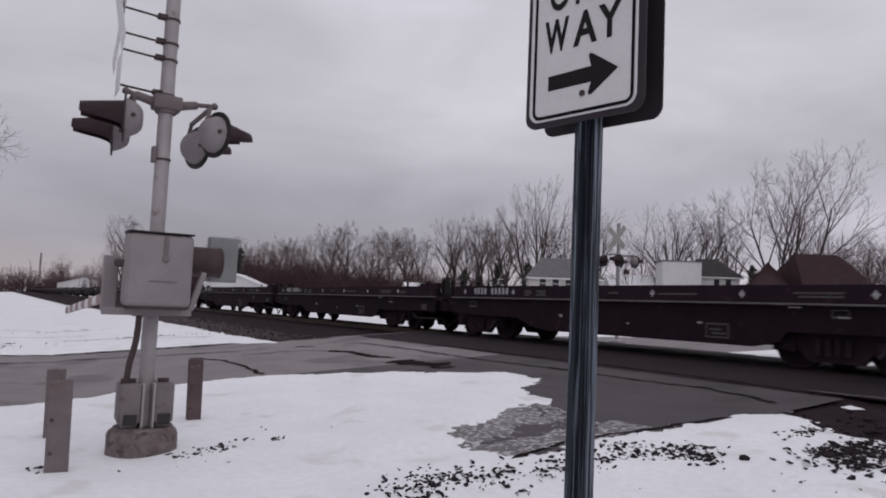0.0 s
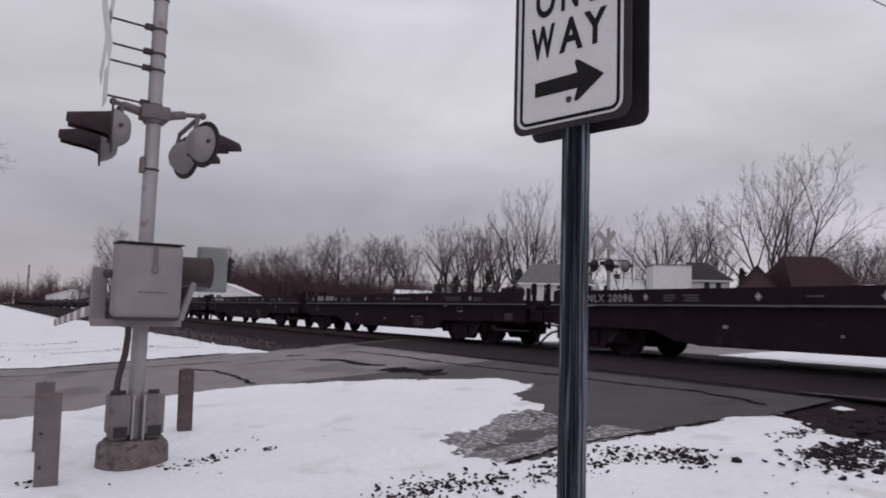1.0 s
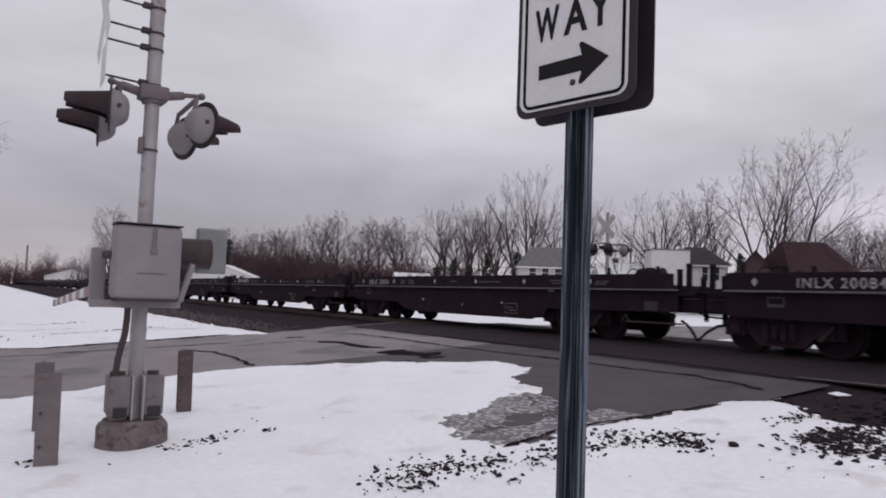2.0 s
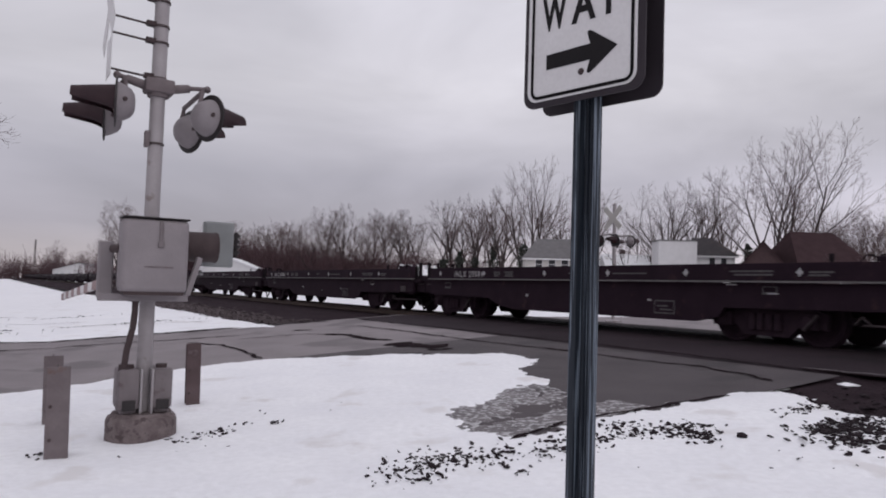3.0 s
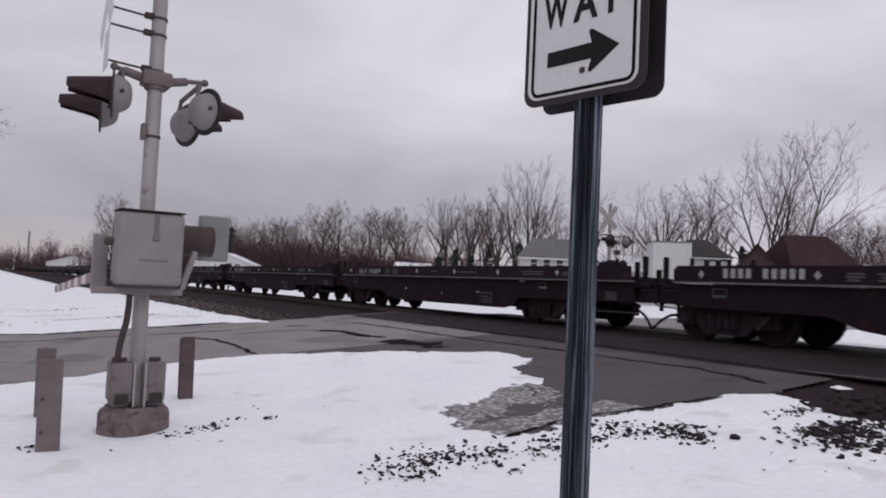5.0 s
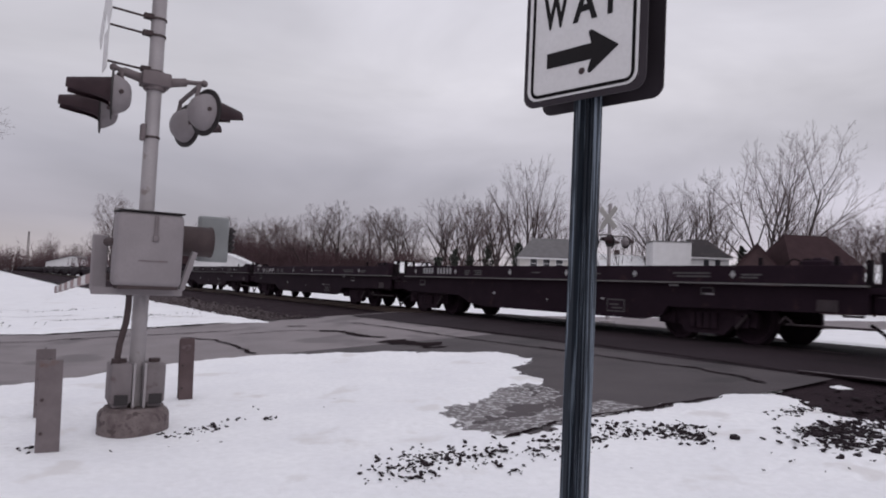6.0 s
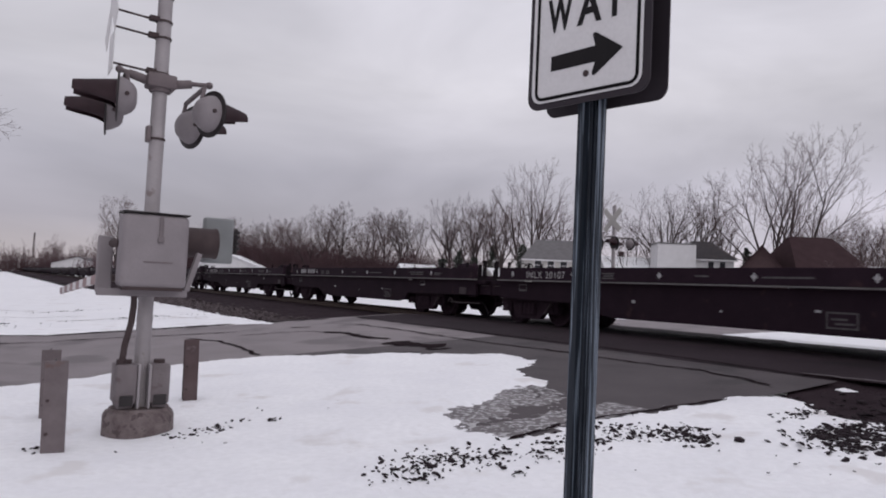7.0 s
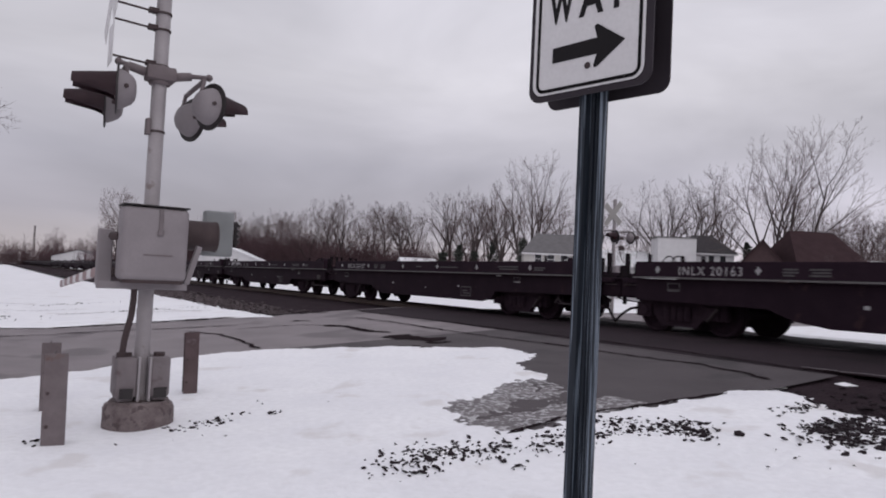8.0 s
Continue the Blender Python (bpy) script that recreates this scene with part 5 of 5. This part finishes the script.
def build_trees():
    big = tree(38.4, 80, 11, 21.5, 0.95, 0.05, 0.018, (7, 6, 5, 3), 5, "large bare tree with several spreading stems and fine twigs")
    mid = tree(32.6, 93, 21, 18.4, 1.05, 0.0, 0.017, (7, 6, 4, 3), 5, "bare tree with upright stems and fine twigs")
    tall = tree(11.8, 95, 31, 19.4, 0.8, -0.02, 0.017, (7, 6, 4, 3), 3, "tall bare tree with ascending stems")
    oak = tree(-9.0, 112, 41, 14.0, 1.25, 0.0, 0.02, (9, 7, 5, 4), 1, "bare rounded tree with dense brown twigs")
    thin_ = tree(4.1, 102, 51, 15.6, 0.8, 0.0, 0.017, (11, 6, 4, 3), 1, "slender bare tree with thin upright twigs")
    wide = tree(-16.0, 111, 61, 14.4, 1.4, 0.0, 0.02, (9, 7, 5, 4), 1, "bare spreading tree with dense brown twigs")
    rnd = random.Random(77)

    def again(src, x, y, h, turn=None):
        s, u = SU(x, y)
        base = {big: 21.5, mid: 18.4, tall: 19.4, oak: 14.0, thin_: 15.6, wide: 14.4}[src]
        t = copy_thing(src, pose(x, y, base_z(s, u) - 0.1))
        place(t, x, y, rnd.uniform(0, 360) if turn is None else turn, h / base)
        return t
    # beside and behind the houses
    again(tall, 22.0, 104, 18.0), again(thin_, 18.4, 102, 15.0), again(thin_, 8.6, 98, 15.0), again(thin_, 29.6, 95, 16.5), again(mid, 26.5, 96, 13.0)
    again(wide, 47.6, 88, 14.0), again(oak, 51.0, 86, 12.0), again(oak, 44.0, 84, 12.5), again(thin_, 36.0, 88, 14.0), again(oak, 56, 88, 12.5), again(wide, 46.0, 84, 11.5), again(wide, 49.5, 83, 12.0), again(oak, 53.5, 82, 11.5), again(oak, 41.5, 66.5, 6.5), again(wide, 36.2, 66.0, 5.5)
    # line of trees along the far side of the track
    for x, y, h, src in ((6.5, 105, 13, thin_), (1.8, 108, 14.4, thin_), (-0.6, 112, 12, oak), (-3.2, 110, 11.5, oak), (-5.6, 114, 13, thin_), (-11.8, 116, 13.2, wide), (-12.8, 109, 11, oak), (-19, 115, 13, oak),
                         (-20.8, 110, 10.5, wide), (-23.6, 118, 11.5, oak), (-26.4, 124, 11, thin_), (-29, 128, 11.5, oak), (-31.5, 130, 11, oak), (-34, 134, 11.5, thin_), (-36.5, 136, 11, oak), (-39.5, 140, 11.5, thin_), (-42, 142, 10.5, oak), (-7.4, 124, 14, wide), (-17.6, 122, 13.5, wide), (-25.4, 133, 13, wide), (-30.5, 140, 13, wide), (2.6, 120, 14, wide), (6.0, 118, 14, oak), (10.0, 120, 15, wide), (15, 118, 15, oak)):
        again(src, x, y, h * 1.08)
    # far left, past the white buildings
    again(oak, -79, 172, 20.5), again(wide, -78, 171, 19.0), again(wide, -84, 176, 14.5), again(oak, -77, 170, 11.5)
    for s, u, h, src in ((395, 27, 20, wide), (420, 30, 17, oak), (380, 34, 15, oak), (450, 27, 16, wide), (330, 32, 13, thin_), (300, 34, 11, oak)):
        p = W(s, u)
        again(src, p.x, p.y, h)
    again(wide, -38.5, 128, 12.5), again(oak, -40.5, 131, 13.0)
    tree(-27.0, 33, 91, 14.6, 1.5, 0.02, 0.013, (12, 10, 8, 6), 1, "large bare tree with a dense crown of fine twigs")


def build_brush():
    """Dense leafless thicket along the far side of the line."""
    rnd = random.Random(9)
    segs = []

    def clump(x, y, h, n, w, r0=0.034):
        s, u = SU(x, y)
        z0 = base_z(s, u) - 0.1
        for _ in range(n):
            p = Vector((x + rnd.gauss(0, w), y + rnd.gauss(0, w), z0))
            d = Vector((rnd.gauss(0, 0.22), rnd.gauss(0, 0.22), 1)).normalized()
            ln = h * rnd.uniform(0.35, 1.0) / 3
            r = r0
            for i in range(3):
                d = (d + Vector((rnd.gauss(0, 0.15), rnd.gauss(0, 0.15), 0))).normalized()
                q = p + d * ln
                segs.append((p, q, r, r * 0.7))
                for _ in range(2):
                    k = (d + Vector((rnd.gauss(0, 0.6), rnd.gauss(0, 0.6), 0.1))).normalized()
                    segs.append((q, q + k * ln * rnd.uniform(0.5, 0.9), r * 0.6, r * 0.35))
                p, r = q, r * 0.75
    for i in range(150):
        f = i / 149
        x, y = -46 + 52 * f, 128 - 30 * f
        h = 8.2 - 3.6 * f + 1.4 * math.sin(i * 0.45)
        clump(x + rnd.uniform(-0.6, 0.6), y + rnd.uniform(-1, 5), max(h, 3.0), 34, 0.7)
    for i in range(120):
        f = i / 119
        clump(-46 + 44 * f + rnd.uniform(-0.5, 0.5), 126 - 24 * f + rnd.uniform(-2, 4), rnd.uniform(5.4, 8.2) - 2.0 * f, 95, 0.9, 0.055)
    for i in range(40):
        x = -2 + 52 * i / 39
        clump(x, 108 + rnd.uniform(-3, 6), rnd.uniform(4.5, 7.5), 42, 0.9)
    for i in range(26):
        clump(42 + i * 0.7, 84 + rnd.uniform(-2, 2), rnd.uniform(6.5, 11.5), 46, 0.9, 0.032)
    for i in range(14):
        clump(40.5 + rnd.uniform(-3, 8), 82 + rnd.uniform(-2, 2), rnd.uniform(4, 7), 10, 0.6)
    for i in range(60):
        p = W(150 + 6.5 * i, 30 + rnd.uniform(-3, 4))
        clump(p.x, p.y, rnd.uniform(4, 6.5) + i * 0.07, 22, 1.6, 0.07 + 0.001 * i)
    for i in range(44):
        a, r = radians(21.5 + 12.5 * i / 43), 335 + rnd.uniform(-10, 25)
        clump(-r * math.sin(a), r * math.cos(a), rnd.uniform(7, 12), 26, 2.0, 0.13)
    ob = new("thicket", limbs_mesh("thicket", segs, M_BRUSH, 3))
    tagged(ob, "dense leafless reddish-brown thicket along the line", "brush", kind="stuff")


def evergreen(x, y, h, w, seed):
    rnd = random.Random(seed)
    s, u = SU(x, y)
    t = thing("evergreen_tree", pose(x, y, base_z(s, u) - 0.1), "dark green evergreen with dense ragged foliage", "tree", "evergreens")
    bm = bmesh.new()
    rod(bm, (0, 0, 0), (0, 0, h * 0.8), 0.14, 0.04, 7)
    part("trunk", bm, M_BARK, t)
    vs, fs = [], []
    for _ in range(1500):
        f = rnd.random() ** 0.8
        z = h * (0.06 + 0.92 * f)
        rad = w * (1 - f * 0.92) ** 0.7 * math.sqrt(rnd.random()) * (0.8 + 0.3 * math.sin(z * 4))
        a = rnd.uniform(0, 6.3)
        p = Vector((rad * math.cos(a), rad * math.sin(a), z))
        k = len(vs)
        for _ in range(3):
            vs.append(p + Vector((rnd.gauss(0, 0.13), rnd.gauss(0, 0.13), rnd.gauss(0, 0.1))))
        fs.append((k, k + 1, k + 2))
    me = bpy.data.meshes.new("crown")
    me.from_pydata(vs, [], fs)
    me.materials.append(M_PINE)
    new("crown", me).parent = t


def build_far():
    for x, y, h, w, sd in ((2.4, 96, 6.4, 1.7, 1), (4.6, 99, 5.8, 1.8, 2), (10.6, 92, 7.4, 2.3, 3), (7.2, 99, 7.4, 1.9, 4), (27.4, 86, 5.4, 1.4, 5), (0.2, 99, 5.4, 2.4, 6), (36.0, 83, 7.6, 1.5, 7)):
        evergreen(x, y, h, w, sd)
    # lattice mast on the skyline
    t = thing("lattice_mast", pose(-301, 521, 0), "slender steel lattice mast on the skyline", "radio mast")
    for k in range(3):
        bm = bmesh.new()
        a = 2.1 * k
        rod(bm, (1.1 * math.cos(a), 1.1 * math.sin(a), 0), (0.5 * math.cos(a), 0.5 * math.sin(a), 29.0), 0.15, seg=5)
        part("leg", bm, M_BARK, t)
    bm = bmesh.new()
    for i in range(12):
        z = 2.35 * i + 0.4
        r0, r1 = 1.1 - 0.0205 * z, 1.1 - 0.0205 * (z + 2.35)
        for k in range(3):
            a, b = 2.1 * k, 2.1 * (k + 1)
            rod(bm, (r0 * math.cos(a), r0 * math.sin(a), z), (r1 * math.cos(b), r1 * math.sin(b), z + 2.35), 0.09, seg=4)
    part("lattice", bm, M_BARK, t)
    for x, y, h in ((-6.2, 104, 6.2), (-24.6, 116, 7.0)):
        s, u = SU(x, y)
        t = thing("utility_pole", pose(x, y, base_z(s, u) - 0.2), "weathered wooden utility pole", "utility pole")
        bm = bmesh.new()
        rod(bm, (0, 0, 0), (0, 0, h), 0.14, 0.1, 8)
        part("pole", bm, M_BARK, t)
        bm = bmesh.new()
        box(bm, (0, 0, h - 0.4), (1.8, 0.1, 0.12))
        part("crossarm", bm, M_BARK, t)


def build_cable():
    """A service cable along the road, high over the verge."""
    for u in (-26.0, 46.0):
        t = thing("utility_pole", Matrix.Translation(W(8.0, u, base_z(8.0, u) - 0.3)) @ pose(0, 0, 0, 0, 0, TURN), "weathered wooden utility pole carrying a cable", "utility pole")
        bm = bmesh.new()
        rod(bm, (0, 0, 0), (0, 0, 10.5), 0.16, 0.11, 10)
        part("pole", bm, M_BARK, t)
        bm = bmesh.new()
        box(bm, (0, 0.12, 10.0), (0.1, 2.0, 0.12))
        part("crossarm", bm, M_BARK, t)
    bm = bmesh.new()
    pts = [W(8.0, -26 + 72 * i / 24, 9.97 - 0.9 * (1 - ((i - 12) / 12) ** 2)) for i in range(25)]
    pipe(bm, pts, 0.014, 6)
    ob = new("overhead_cable", mesh_of("overhead_cable", bm, M_BLACK))
    tagged(ob, "thin black overhead cable strung between utility poles", "cable")


def build_ties():
    bm = bmesh.new()
    box(bm, (0, 0, 0), (2.6, 0.23, 0.18))
    bevel(bm, 0.012, 1)
    me = mesh_of("tie", bm, M_TIE)
    rnd = random.Random(2)
    for i in range(240):
        s = 18.8 + 0.55 * i if i < 200 else 3.6 - 0.55 * (i - 200)
        ob = new("tie", me)
        ob.parent = BED
        ob.matrix_basis = pose(*W(s + rnd.uniform(-0.03, 0.03), TRACK_U + rnd.uniform(-0.04, 0.04), RAIL_Z - 0.245), 0, 0, TURN + rnd.uniform(-1, 1))


build_houses()
build_trees()
build_brush()
build_far()
build_cable()
build_ties()


motions()
